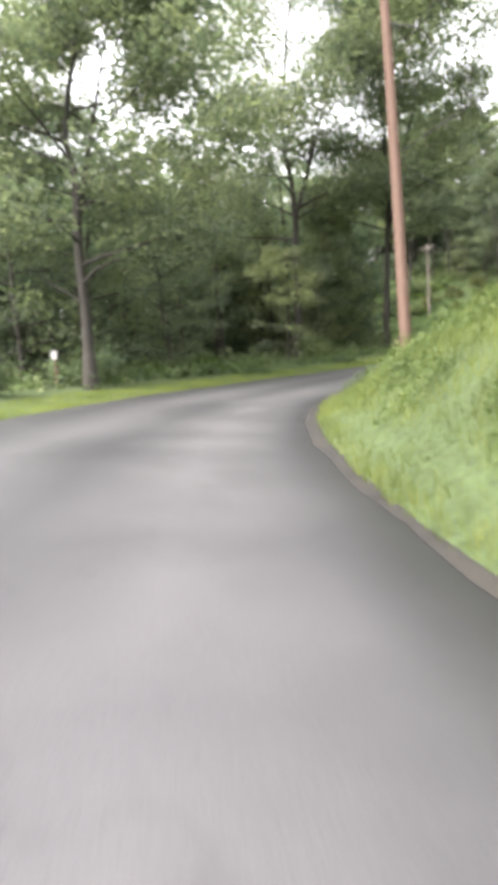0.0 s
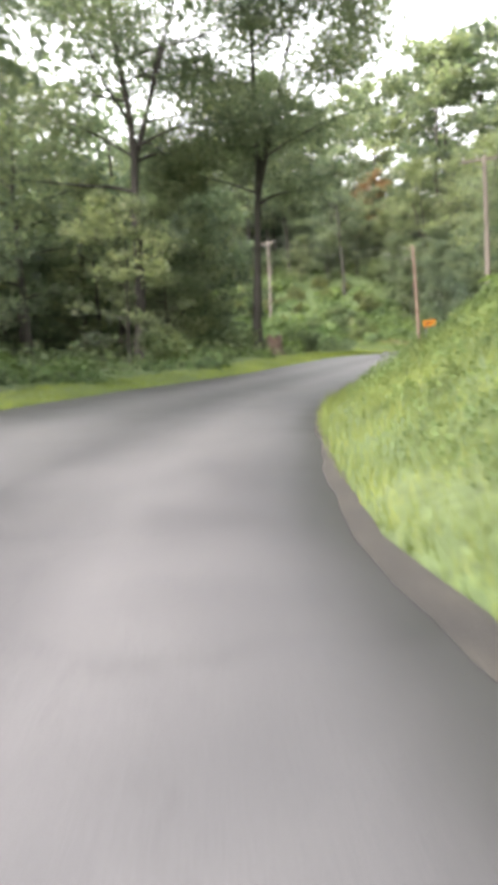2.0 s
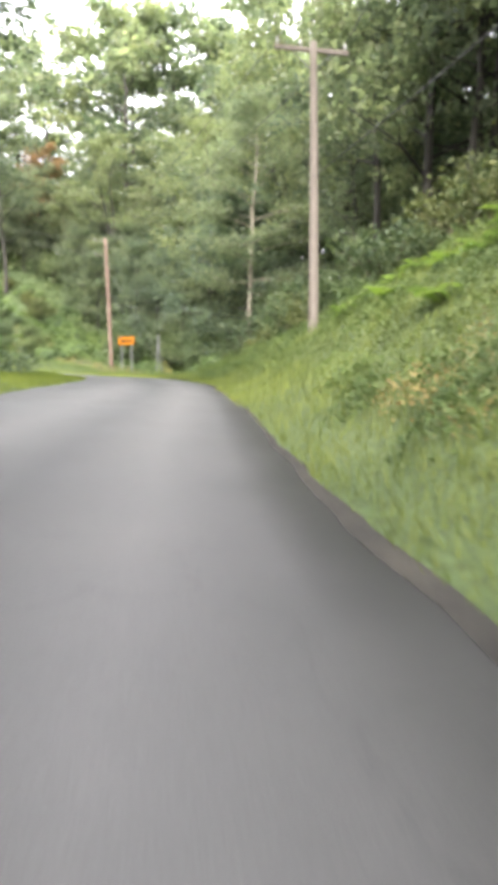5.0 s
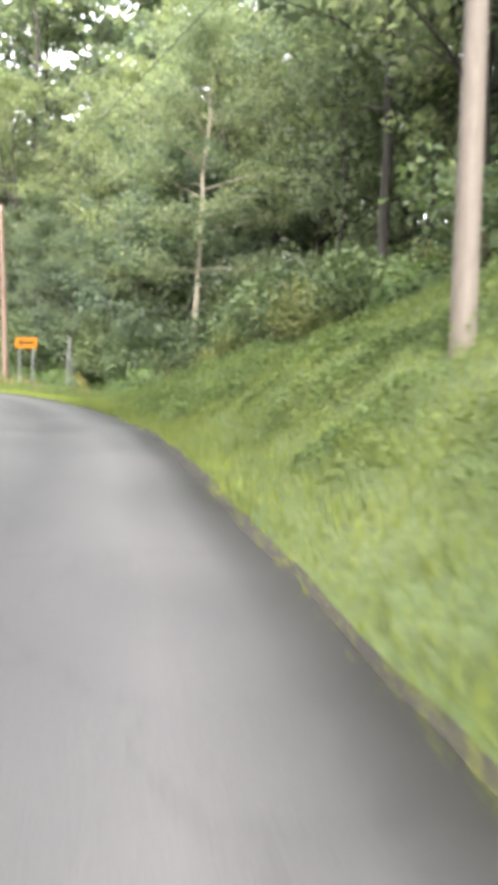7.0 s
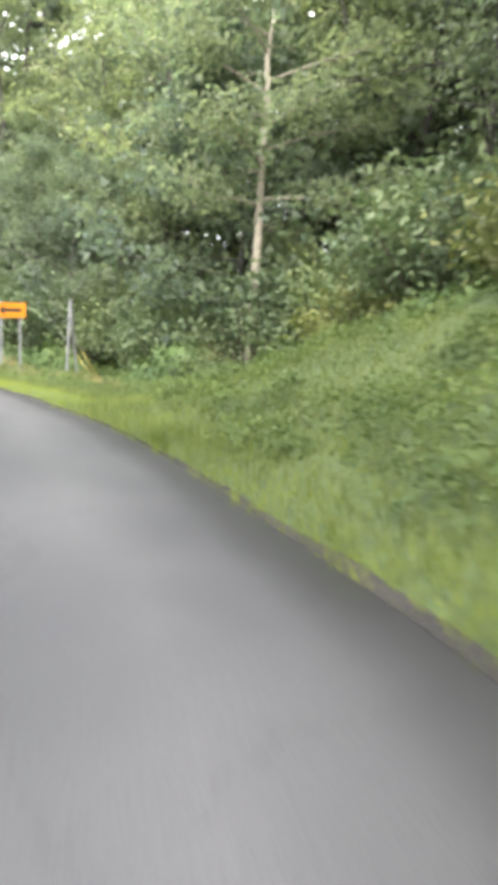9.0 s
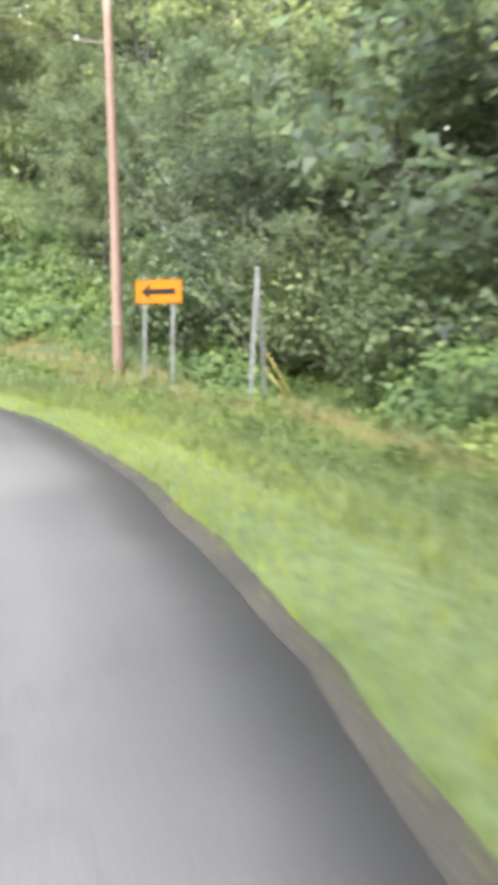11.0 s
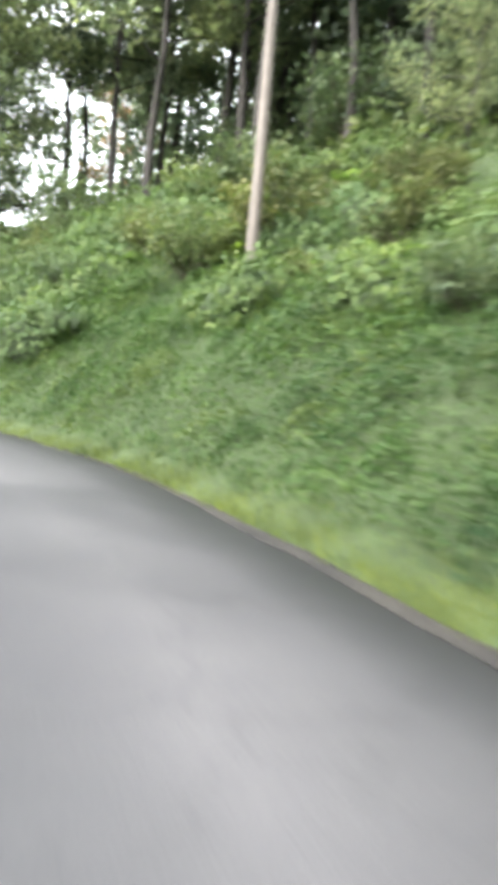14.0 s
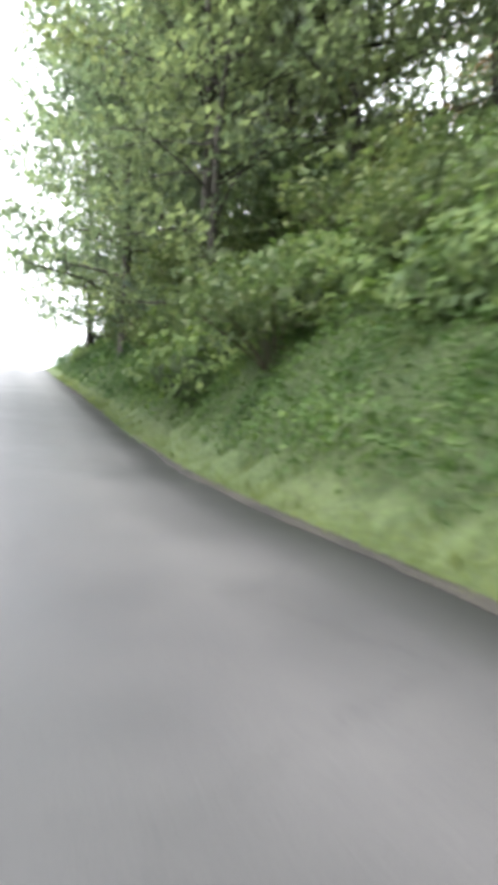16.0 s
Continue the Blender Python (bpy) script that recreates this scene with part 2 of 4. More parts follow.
LINE, RUN = smooth_line(STATIONS, 0.5)
RUN = RUN - RUN[np.argmin(np.hypot(LINE[:, 0], LINE[:, 1]))]
TANG = np.gradient(LINE[:, :2], axis=0)
TANG /= np.linalg.norm(TANG, axis=1)[:, None]
LEFTWARD = np.stack([-TANG[:, 1], TANG[:, 0]], 1)


def right_edge(s):
    return np.interp(s, [-20, 0, 8, 12, 16, 20, 25, 28, 31, 34, 42, 45, 49, 53, 56, 59, 62, 65, 68, 72, 76, 80, 86, 96, 100, 104, 110, 126, 160],
                     [-1.7, -1.5, -1.42, -1.2, -1.05, -1.15, -1.12, -1.2, -1.3, -1.15, -1.2, -1.35, -1.65, -1.68, -1.42, -1.1, -1.0, -1.4, -1.7, -2.15, -2.15, -2.4, -2.5, -2.6, -2.2, -1.65, -1.4, -1.1, -1.1])


def left_edge(s):
    return np.interp(s, [-20, 0, 15, 24, 28, 31, 34, 38, 43, 47, 60, 75, 95, 160], [5.0, 5.2, 5.2, 5.1, 4.9, 4.3, 3.6, 3.1, 2.6, 2.6, 3.0, 3.2, 3.6, 3.6])


def crossfall(s):
    return np.interp(s, [-20, 0, 28, 45, 60, 75, 95, 120], [0.03, 0.058, 0.058, 0.05, 0.01, -0.01, -0.01, 0.0])


# height of the right-hand ground above the road, by the distance past its edge: the foot of the bank, and the slope above it
PAST = np.array([0, 0.5, 1, 1.7, 2.5, 4, 6, 9, 13, 20, 45, 120.])
FOOT = {-10: (0.10, 0.50, 1.10, 1.60), 6: (0.12, 0.55, 1.20, 1.70), 17: (0.10, 0.40, 0.92, 1.29), 26: (0.11, 0.38, 0.80, 1.20), 38: (0.12, 0.38, 0.80, 1.65),
        50: (0.10, 0.28, 0.88, 1.50), 58: (0.07, 0.11, 0.35, 0.66), 66: (0.05, 0.07, 0.09, 0.11), 74: (0.05, 0.06, 0.07, 0.08), 80: (0.05, 0.10, 0.35, 0.70),
        88: (0.10, 0.35, 0.90, 1.60), 98: (0.15, 0.60, 1.40, 2.30), 108: (0.20, 0.80, 1.70, 2.50), 130: (0.20, 0.60, 1.20, 1.70), 150: (0.10, 0.20, 0.40, 0.60)}
SLOPE = {-10: (2.1, 2.6, 3.3, 4.0, 5.0, 13), 6: (2.2, 2.7, 3.3, 4.0, 5.0, 13), 17: (2.15, 2.9, 3.6, 4.6, 6.0, 16), 26: (2.24, 4.1, 5.8, 7.6, 10, 24), 38: (2.83, 3.9, 5.9, 7.8, 10.5, 26),
         50: (2.36, 3.2, 4.6, 7.0, 10, 26), 58: (1.5, 2.3, 3.1, 5.0, 7.5, 24), 66: (-0.02, -0.15, 0.85, 2.3, 4.6, 21), 74: (-0.04, -0.22, 0.1, 0.7, 2.4, 16), 80: (0.65, 1.05, 2.0, 4.0, 7.0, 18),
         88: (2.7, 4.2, 6.6, 9.6, 11.5, 18), 98: (3.5, 5.2, 7.8, 10.6, 12.4, 16), 108: (3.6, 5.0, 7.2, 9.6, 11.5, 15), 130: (2.4, 3.2, 4.4, 6.0, 7.5, 10), 150: (0.9, 1.2, 1.6, 2.0, 2.5, 3)}
BANK_S = np.array(sorted(FOOT), float)
BANK_H = np.array([(0, *FOOT[k], *SLOPE[k][:5], 0.45 * SLOPE[k][4] + 0.55 * SLOPE[k][5], SLOPE[k][5]) for k in sorted(FOOT)])


def bank_height(s, d):
    s = np.clip(s, BANK_S[0], BANK_S[-1] - 1e-6)
    i = np.clip(np.searchsorted(BANK_S, s, "right") - 1, 0, len(BANK_S) - 2)
    u = (s - BANK_S[i]) / (BANK_S[i + 1] - BANK_S[i])
    u = u * u * (3 - 2 * u)
    j = np.clip(np.searchsorted(PAST, d, "right") - 1, 0, len(PAST) - 2)
    v = np.clip((d - PAST[j]) / (PAST[j + 1] - PAST[j]), 0, 1)
    lo = BANK_H[i, j] * (1 - v) + BANK_H[i, j + 1] * v
    hi = BANK_H[i + 1, j] * (1 - v) + BANK_H[i + 1, j + 1] * v
    return lo * (1 - u) + hi * u


def lumps(x, y):
    return (0.5 * np.sin(0.83 * x + 1.3 * np.sin(0.37 * y)) * np.sin(0.71 * y + 0.9 * np.sin(0.45 * x))
            + 0.3 * np.sin(1.9 * x + 0.7 * y) * np.sin(1.7 * y - 0.6 * x + 1.0) + 0.2 * np.sin(3.7 * x - 1.3 * y) * np.sin(3.1 * y + 1.1 * x))


def place_on_line(x, y):
    """Distance along the road, distance to its left (right: negative), and the road's height there."""
    x, y = np.atleast_1d(x).astype(float), np.atleast_1d(y).astype(float)
    s, lat, z = np.empty_like(x), np.empty_like(x), np.empty_like(x)
    for k in range(0, len(x), 20000):
        dx = x[k:k + 20000, None] - LINE[None, :, 0]
        dy = y[k:k + 20000, None] - LINE[None, :, 1]
        d2 = dx * dx + dy * dy
        i = d2.argmin(1)
        r = np.arange(len(i))
        ex, ey = dx[r, i], dy[r, i]
        s[k:k + 20000] = RUN[i] + ex * TANG[i, 0] + ey * TANG[i, 1]
        side = np.sign(TANG[i, 0] * ey - TANG[i, 1] * ex)
        lat[k:k + 20000] = np.sqrt(d2[r, i]) * np.where(side == 0, 1, side)
        w = 1 / (d2 + 4) ** 3
        zs = (w * LINE[None, :, 2]).sum(1) / w.sum(1)
        near = np.clip(d2[r, i] / 60, 0, 1)
        z[k:k + 20000] = (LINE[i, 2] + np.gradient(LINE[:, 2], 0.5)[i] * (ex * TANG[i, 0] + ey * TANG[i, 1])) * (1 - near) + zs * near
    return s, lat, z


def ground_z(x, y):
    s, lat, z = place_on_line(x, y)
    re, le, cf = right_edge(s), left_edge(s), crossfall(s)
    past_r, past_l = np.maximum(re - lat, 0), np.maximum(lat - le, 0)
    h = z + cf * np.clip(lat, re, le)
    h += bank_height(s, past_r)
    h += np.interp(past_l, [0, 0.6, 2.5, 6, 20, 60, 120], [0, 0.05, 0.35, 0.55, 0.6, 1.2, 3.0])
    away = np.clip((past_r + past_l - 0.8) / 5, 0, 1)
    h += np.interp(s, [0, 60, 84, 120], [0.25, 0.25, 0.5, 0.5]) * away * lumps(np.atleast_1d(x), np.atleast_1d(y))
    on = (past_r + past_l) <= 0
    depth = np.minimum(lat - re, le - lat)
    return h - np.where(on, np.clip(depth / 0.35, 0, 1) * 0.16, 0)


def at_road(s, lat):
    """The world's x, y at a distance along the road and to its left."""
    s, lat = np.atleast_1d(s).astype(float), np.atleast_1d(lat).astype(float)
    px, py = np.interp(s, RUN, LINE[:, 0]), np.interp(s, RUN, LINE[:, 1])
    return px + lat * np.interp(s, RUN, LEFTWARD[:, 0]), py + lat * np.interp(s, RUN, LEFTWARD[:, 1])


# ---- building helpers ----
def mesh_of(name, verts, faces, material, smooth=False):
    """A mesh from an array of places and an array of faces that all have as many corners."""
    verts, faces = np.asarray(verts, np.float32), np.asarray(faces, np.int32)
    me = bpy.data.meshes.new(name)
    me.vertices.add(len(verts))
    me.vertices.foreach_set("co", verts.ravel())
    me.loops.add(faces.size)
    me.loops.foreach_set("vertex_index", faces.ravel())
    me.polygons.add(len(faces))
    me.polygons.foreach_set("loop_start", np.arange(0, faces.size, faces.shape[1], dtype=np.int32))
    me.polygons.foreach_set("use_smooth", np.full(len(faces), smooth))
    me.update(calc_edges=True)
    me.materials.append(material)
    return me


def part(name, bm, material, parent, label=""):
    """Links a bmesh, or a mesh, as one object under a thing or a part."""
    if isinstance(bm, bmesh.types.BMesh):
        me = bpy.data.meshes.new(name)
        bm.to_mesh(me)
        bm.free()
        me.materials.append(material)
    else:
        me = bm
    ob = new(name, me)
    ob.parent = parent
    return tagged(ob, label)


def box_into(bm, size, m=Matrix(), bevel=0.0):
    r = bmesh.ops.create_cube(bm, size=1, matrix=m @ Matrix.Diagonal((*size, 1)))
    if bevel:
        edges = list({e for v in r["verts"] for e in v.link_edges})
        bmesh.ops.bevel(bm, geom=edges, offset=bevel, segments=2, affect="EDGES")
    return bm


def tube_arrays(points, radii, sides):
    """A tapered tube along a line: places and four-cornered faces."""
    p = np.asarray(points, float)
    t = np.gradient(p, axis=0)
    t /= np.linalg.norm(t, axis=1)[:, None] + 1e-9
    ref = np.array([[1.0, 0.13, 0]]) if abs(p[-1, 2] - p[0, 2]) > 0.75 * np.linalg.norm(p[-1] - p[0]) else np.array([[0, 0, 1.0]])
    u = np.cross(t, ref)
    u /= np.linalg.norm(u, axis=1)[:, None] + 1e-9
    v = np.cross(t, u)
    a = np.linspace(0, 2 * np.pi, sides, endpoint=False)
    ring = np.cos(a)[None, :, None] * u[:, None, :] + np.sin(a)[None, :, None] * v[:, None, :]
    verts = (p[:, None, :] + ring * np.asarray(radii)[:, None, None]).reshape(-1, 3)
    i, j = np.meshgrid(np.arange(len(p) - 1), np.arange(sides), indexing="ij")
    k = (j + 1) % sides
    faces = np.stack([i * sides + j, i * sides + k, (i + 1) * sides + k, (i + 1) * sides + j], -1).reshape(-1, 4)
    return verts, faces


def joined(parts_list):
    vs, fs, n0 = [], [], 0
    for v, f in parts_list:
        vs.append(v)
        fs.append(f + n0)
        n0 += len(v)
    return np.vstack(vs), np.vstack(fs)


def leaf_arrays(rng, centres, size, flat=0.6, narrow=0.5, small=False):
    """A folded four-cornered leaf at each centre, or a plain three-cornered one."""
    n0 = len(centres)
    d = rng.normal(size=(n0, 3))
    d[:, 2] = d[:, 2] * (1 - flat) - 0.25
    d /= np.linalg.norm(d, axis=1)[:, None] + 1e-9
    up = rng.normal(size=(n0, 3)) * (1 - flat) + np.array([0, 0, 1.0])
    side = np.cross(d, up)
    side /= np.linalg.norm(side, axis=1)[:, None] + 1e-9
    nrm = np.cross(side, d)
    s = (size * rng.uniform(0.65, 1.35, n0))[:, None]
    b0 = centres - d * s * 0.5
    tip = centres + d * s * 0.5 - nrm * s * 0.12
    l0 = centres + side * s * narrow * 0.5 + nrm * s * 0.10 - d * s * 0.05
    r0 = centres - side * s * narrow * 0.5 + nrm * s * 0.10 - d * s * 0.05
    if small:
        v = np.stack([l0 - d * s * 0.3, tip, r0 - d * s * 0.3], 1).reshape(-1, 3)
        return v, np.arange(n0 * 3).reshape(-1, 3)
    v = np.stack([b0, l0, tip, r0], 1).reshape(-1, 3)
    return v, np.arange(n0 * 4).reshape(-1, 4)


def grow_tree(seed, height, base, spread, girth, limbs, leaves, leaf, mat_leaf, mat_bark, name="tree", fork=False, droop=0.0, fill=1.0, twigs=2):
    """A broad-leaved tree: a bent tapered trunk, limbs, twigs and leaves in clusters at the twigs."""
    rng = np.random.default_rng(seed)
    wood, tips = [], []
    n0 = 12
    h = np.linspace(0, 1, n0)
    bend = np.cumsum(rng.normal(0, 0.012 * height, (n0, 2)), 0) * h[:, None]
    trunk = np.column_stack([bend, h * height * 0.93])
    rad = girth * (1 - 0.88 * h) * (1 + 0.5 * np.exp(-h * 22))
    wood.append(tube_arrays(trunk, rad, 9 if twigs > 1 else 6))
    lines = [(trunk, rad)]
    if fork:
        f0 = trunk[4]
        a = rng.uniform(0, 6.28)
        q = np.linspace(0, 1, 8)[:, None]
        second = f0 + q * np.array([[np.cos(a) * spread * 0.55, np.sin(a) * spread * 0.55, height * 0.5]]) + np.array([[0, 0, 0.6]]) * q * q
        r2 = girth * 0.55 * (1 - 0.85 * q[:, 0])
        wood.append(tube_arrays(second, r2, 7))
        lines.append((second, r2))
    for i in range(limbs):
        ln, lr = lines[i % len(lines)]
        zz = ln[:, 2] / height
        u = (i + rng.uniform(0, 1)) / limbs
        zt = base + (0.97 - base) * u ** 0.9
        k = np.interp(zt, zz, np.arange(len(ln))) if zt > zz[0] else rng.uniform(1, len(ln) - 1)
        p0 = np.array([np.interp(k, np.arange(len(ln)), ln[:, c]) for c in range(3)])
        r0 = float(np.interp(k, np.arange(len(ln)), lr)) * 0.5
        a = i * 2.4 + rng.uniform(-0.5, 0.5)
        shape = (0.55 + 0.45 * np.sin(np.pi * min(1, u * 0.85 + 0.12))) * (1.05 - 0.55 * u ** 2)
        length = spread * shape * rng.uniform(0.7, 1.15)
        rise = rng.uniform(0.15, 0.55) + 0.5 * u - droop
        q = np.linspace(0, 1, 6)[:, None]
        d = np.array([[np.cos(a), np.sin(a), rise]])
        limb = p0 + d * length * q + np.array([[0, 0, -0.18 * length]]) * q * q + np.cumsum(rng.normal(0, 0.035 * length, (6, 3)), 0) * q
        pick = np.arange(6) if leaves > 12000 else np.array([0, 2, 5])
        wood.append(tube_arrays(limb[pick], np.maximum(r0 * (1 - 0.85 * q[pick, 0]), 0.012), 5 if leaves > 12000 else 3))
        tips += [limb[5], limb[4], limb[3]] + ([limb[2], limb[1]] if base < 0.1 else [])
        for _ in range(twigs):
            k2 = rng.uniform(0.35, 0.95)
            s0 = np.array([np.interp(k2 * 5, np.arange(6), limb[:, c]) for c in range(3)])
            a2 = a + rng.uniform(-1.3, 1.3)
            l2 = length * rng.uniform(0.25, 0.5)
            q2 = np.linspace(0, 1, 3)[:, None]
            tw = s0 + np.array([[np.cos(a2), np.sin(a2), rng.uniform(-0.1, 0.7)]]) * l2 * q2
            ends = [0, 1, 2] if leaves > 12000 else [0, 2]
            wood.append(tube_arrays(tw[ends], np.maximum(r0 * 0.4 * (1 - 0.8 * q2[ends, 0]), 0.008), 3))
            tips += [tw[2], tw[1]]
    tips = np.array(tips)
    per = rng.dirichlet(np.ones(len(tips)) * 2.5)
    who = rng.choice(len(tips), leaves, p=per)
    r = spread * 0.215 * fill
    off = rng.normal(size=(leaves, 3))
    off *= (rng.uniform(0, 1, leaves) ** 0.4 * r / (np.linalg.norm(off, axis=1) + 1e-9))[:, None]
    off[:, 2] *= 0.6
    size = leaf * np.where(rng.uniform(size=leaves) < 0.15, 1.3, 1.0)
    lv, lf = leaf_arrays(rng, tips[who] + off, size, 0.45, 0.62, True)
    wv, wf = joined(wood)
    t = new(name)
    t.empty_display_size = 0.3
    part("trunk", mesh_of("trunk", wv, wf, mat_bark, True), None, t)
    part("crown", mesh_of("crown", lv, lf, mat_leaf), None, t)
    return t


def grow_bush(seed, radius, height, leaves, leaf, mat_leaf, name="bush"):
    """A shrub of many shoots: lumps of leaves over stems that spread from the ground."""
    rng = np.random.default_rng(seed)
    stems, tips = [], []
    for i in range(18 if radius < 2 else 44):
        a, lean = rng.uniform(0, 6.28), rng.uniform(0.05, 1.0) ** 0.7
        q = np.linspace(0, 1, 5)[:, None]
        top = np.array([[np.cos(a) * radius * lean, np.sin(a) * radius * lean, height * (1.02 - 0.55 * lean ** 2) * rng.uniform(0.72, 1.08)]])
        line = top * q ** np.array([[0.9, 0.9, 0.75]])
        stems.append(tube_arrays(line[[0, 2, 4]] - np.array([[0, 0, 0.15]]), 0.022 * (1 - 0.8 * q[[0, 2, 4], 0]) + 0.003, 3))
        tips += [line[4], line[3], line[2] * np.array([1.15, 1.15, 0.9])]
    tips = np.array(tips)
    who = rng.integers(0, len(tips), leaves)
    off = rng.normal(size=(leaves, 3)) * radius * np.array([0.15, 0.15, 0.12])
    c = tips[who] + off
    c[:, 2] = np.abs(c[:, 2]) + 0.03
    lv, lf = leaf_arrays(rng, c, leaf, 0.45, 0.62, True)
    sv, sf = joined(stems)
    t = new(name)
    t.empty_display_size = 0.2
    part("branchwork", mesh_of("branchwork", sv, sf, M_STEM), None, t)
    part("foliage", mesh_of("foliage", lv, lf, mat_leaf), None, t)
    return t


def grow_mound(seed, radius, height, leaves, leaf, mat_leaf, name="bush"):
    """A shrub draped in creepers: a lumpy solid dome, coloured darker as shade in the gaps, under a skin of small
    overlapping leaves.
    """
    rng = np.random.default_rng(seed)
    ph = rng.uniform(0, 6.28, 8)

    def dome(a, e):
        wide = np.cos(np.clip(e, 0, 2))
        swell = 1 + 0.2 * np.sin(2 * a + ph[0]) * wide + 0.17 * np.sin(3 * a + 3 * e + ph[1]) * wide + 0.15 * np.sin(5 * a - 4 * e + ph[2]) * wide + 0.09 * np.sin(9 * a + 7 * e + ph[3]) * wide
        return np.stack([radius * swell * np.cos(e) * np.cos(a), radius * swell * np.cos(e) * np.sin(a), height * swell * np.sin(e)], -1)

    aa, ee = np.meshgrid(np.linspace(0, 2 * np.pi, 14, endpoint=False), np.linspace(-0.7, 1.45, 7), indexing="ij")
    core = dome(aa.ravel(), ee.ravel()) * 0.82
    i, j = np.meshgrid(np.arange(14), np.arange(6), indexing="ij")
    k = (i + 1) % 14
    quads = np.stack([i * 7 + j, k * 7 + j, k * 7 + j + 1, i * 7 + j + 1], -1).reshape(-1, 4)
    a, e = rng.uniform(0, 2 * np.pi, leaves), np.arcsin(rng.uniform(-0.45, 1, leaves))
    c = dome(a, e)
    da, de = dome(a + 0.02, e) - c, dome(a, e + 0.02) - c
    nrm = np.cross(da, de)
    nrm /= np.linalg.norm(nrm, axis=1)[:, None] + 1e-9
    droop = np.array([[0, 0, -1.0]]) + rng.normal(0, 0.75, (leaves, 3))
    droop -= nrm * (droop * nrm).sum(1)[:, None]
    droop /= np.linalg.norm(droop, axis=1)[:, None] + 1e-9
    side = np.cross(nrm, droop)
    s = (leaf * rng.uniform(0.6, 1.4, leaves))[:, None]
    loose = rng.uniform(0, 1, (leaves, 1)) ** 1.5 * (0.6 + 0.4 * np.sin(4 * a + 5 * e + ph[4])[:, None])
    c = c + nrm * (loose * 0.5 * radius - 0.12)
    tilt = nrm * rng.uniform(0.0, 0.8, (leaves, 1))
    root, tip = c - droop * s * 0.45 - tilt * s * 0.3, c + droop * s * 0.6 + tilt * s * 0.5
    lv = np.stack([root + side * s * 0.36, tip, root - side * s * 0.36], 1).reshape(-1, 3)
    t = new(name)
    t.empty_display_size = 0.2
    # here the branchwork is the solid dome, with inner shade in its colour
    part("branchwork", mesh_of("branchwork", core, quads, M_SHRUB_CORE, True), None, t)
    part("foliage", mesh_of("foliage", lv, np.arange(leaves * 3).reshape(-1, 3), mat_leaf), None, t)
    return t


def grow_fern(seed, fronds, length, mat):
    """A clump of arching fronds with leaflets on both sides."""
    rng = np.random.default_rng(seed)
    stalks, leaflets = [], []
    for i in range(fronds):
        a, up = i * 2.4 + rng.uniform(-0.3, 0.3), rng.uniform(0.55, 1.1)
        ln = length * rng.uniform(0.7, 1.15)
        q = np.linspace(0, 1, 7)[:, None]
        out = np.array([[np.cos(a), np.sin(a), 0]])
        line = out * ln * 0.8 * q + np.array([[0, 0, 1]]) * ln * (up * q - 0.65 * q * q)
        stalks.append(tube_arrays(line, 0.008 * (1.1 - q[:, 0]), 3))
        across = np.array([-np.sin(a), np.cos(a), 0])
        u = np.repeat(np.linspace(0.15, 0.98, 16), 2)
        side = np.tile([1.0, -1.0], 16)
        base = np.column_stack([np.interp(u, q[:, 0], line[:, k]) for k in range(3)])
        wide = ln * 0.26 * np.sin(np.pi * (0.15 + 0.85 * u)) + 0.02
        tip = base + across * (side * wide)[:, None] + out * (wide * 0.35)[:, None] - np.array([[0, 0, 0.15]]) * wide[:, None]
        mid = out * 0.022 * length
        leaflets.append(np.stack([base - mid, (base + tip) / 2 - mid + np.array([[0, 0, 0.01]]), tip, (base + tip) / 2 + mid + np.array([[0, 0, 0.01]])], 1).reshape(-1, 3))
    sv, sf = joined(stalks)
    lv = np.vstack(leaflets)
    t = new("fern")
    t.empty_display_size = 0.2
    part("stalks", mesh_of("stalks", sv, sf, M_STEM), None, t)
    part("fronds", mesh_of("fronds", lv, np.arange(len(lv)).reshape(-1, 4), mat), None, t)
    return t


def stand(proto, x, y, turn, scale, sink=0.05, label=""):
    """A copy of a thing on the ground."""
    z = float(ground_z(x, y)[0])
    t = copy_thing(proto, Matrix.LocRotScale((x, y, z - sink), Euler((0, 0, turn)), (scale, scale, scale)))
    return tagged(t, label)


# ---- ground: one sheet out to the horizon ----
def axis(lo, hi, step):
    inner = np.arange(lo, hi + step / 2, step)
    grow = np.cumsum(step * 1.22 ** np.arange(1, 34))
    return np.r_[(lo - grow)[::-1], inner, hi + grow]


gx, gy = axis(-30, 62, 0.68), axis(-14, 132, 0.68)
X, Y = np.meshgrid(gx, gy, indexing="ij")
gz = ground_z(X.ravel(), Y.ravel())
far = np.hypot(np.maximum(np.abs(X - 16) - 60, 0), np.maximum(np.abs(Y - 60) - 90, 0)).ravel()
gz = gz * np.exp(-far / 250)
ni, nj = len(gx), len(gy)
i, j = np.meshgrid(np.arange(ni - 1), np.arange(nj - 1), indexing="ij")
quads = np.stack([i * nj + j, (i + 1) * nj + j, (i + 1) * nj + j + 1, i * nj + j + 1], -1).reshape(-1, 4)
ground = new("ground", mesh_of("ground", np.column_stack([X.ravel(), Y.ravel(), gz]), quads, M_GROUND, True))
gs, glat, _ = place_on_line(X.ravel(), Y.ravel())
reach = np.interp(gs, [0, 60, 66, 78, 88, 110], [8, 9, 12, 13, 11, 9])
woody = np.where(glat < 0, np.clip((right_edge(gs) - glat - reach) / 4, 0, 1), np.clip((glat - left_edge(gs) - 3) / 3, 0, 1) * np.clip((68 - gs) / 8, 0, 1))
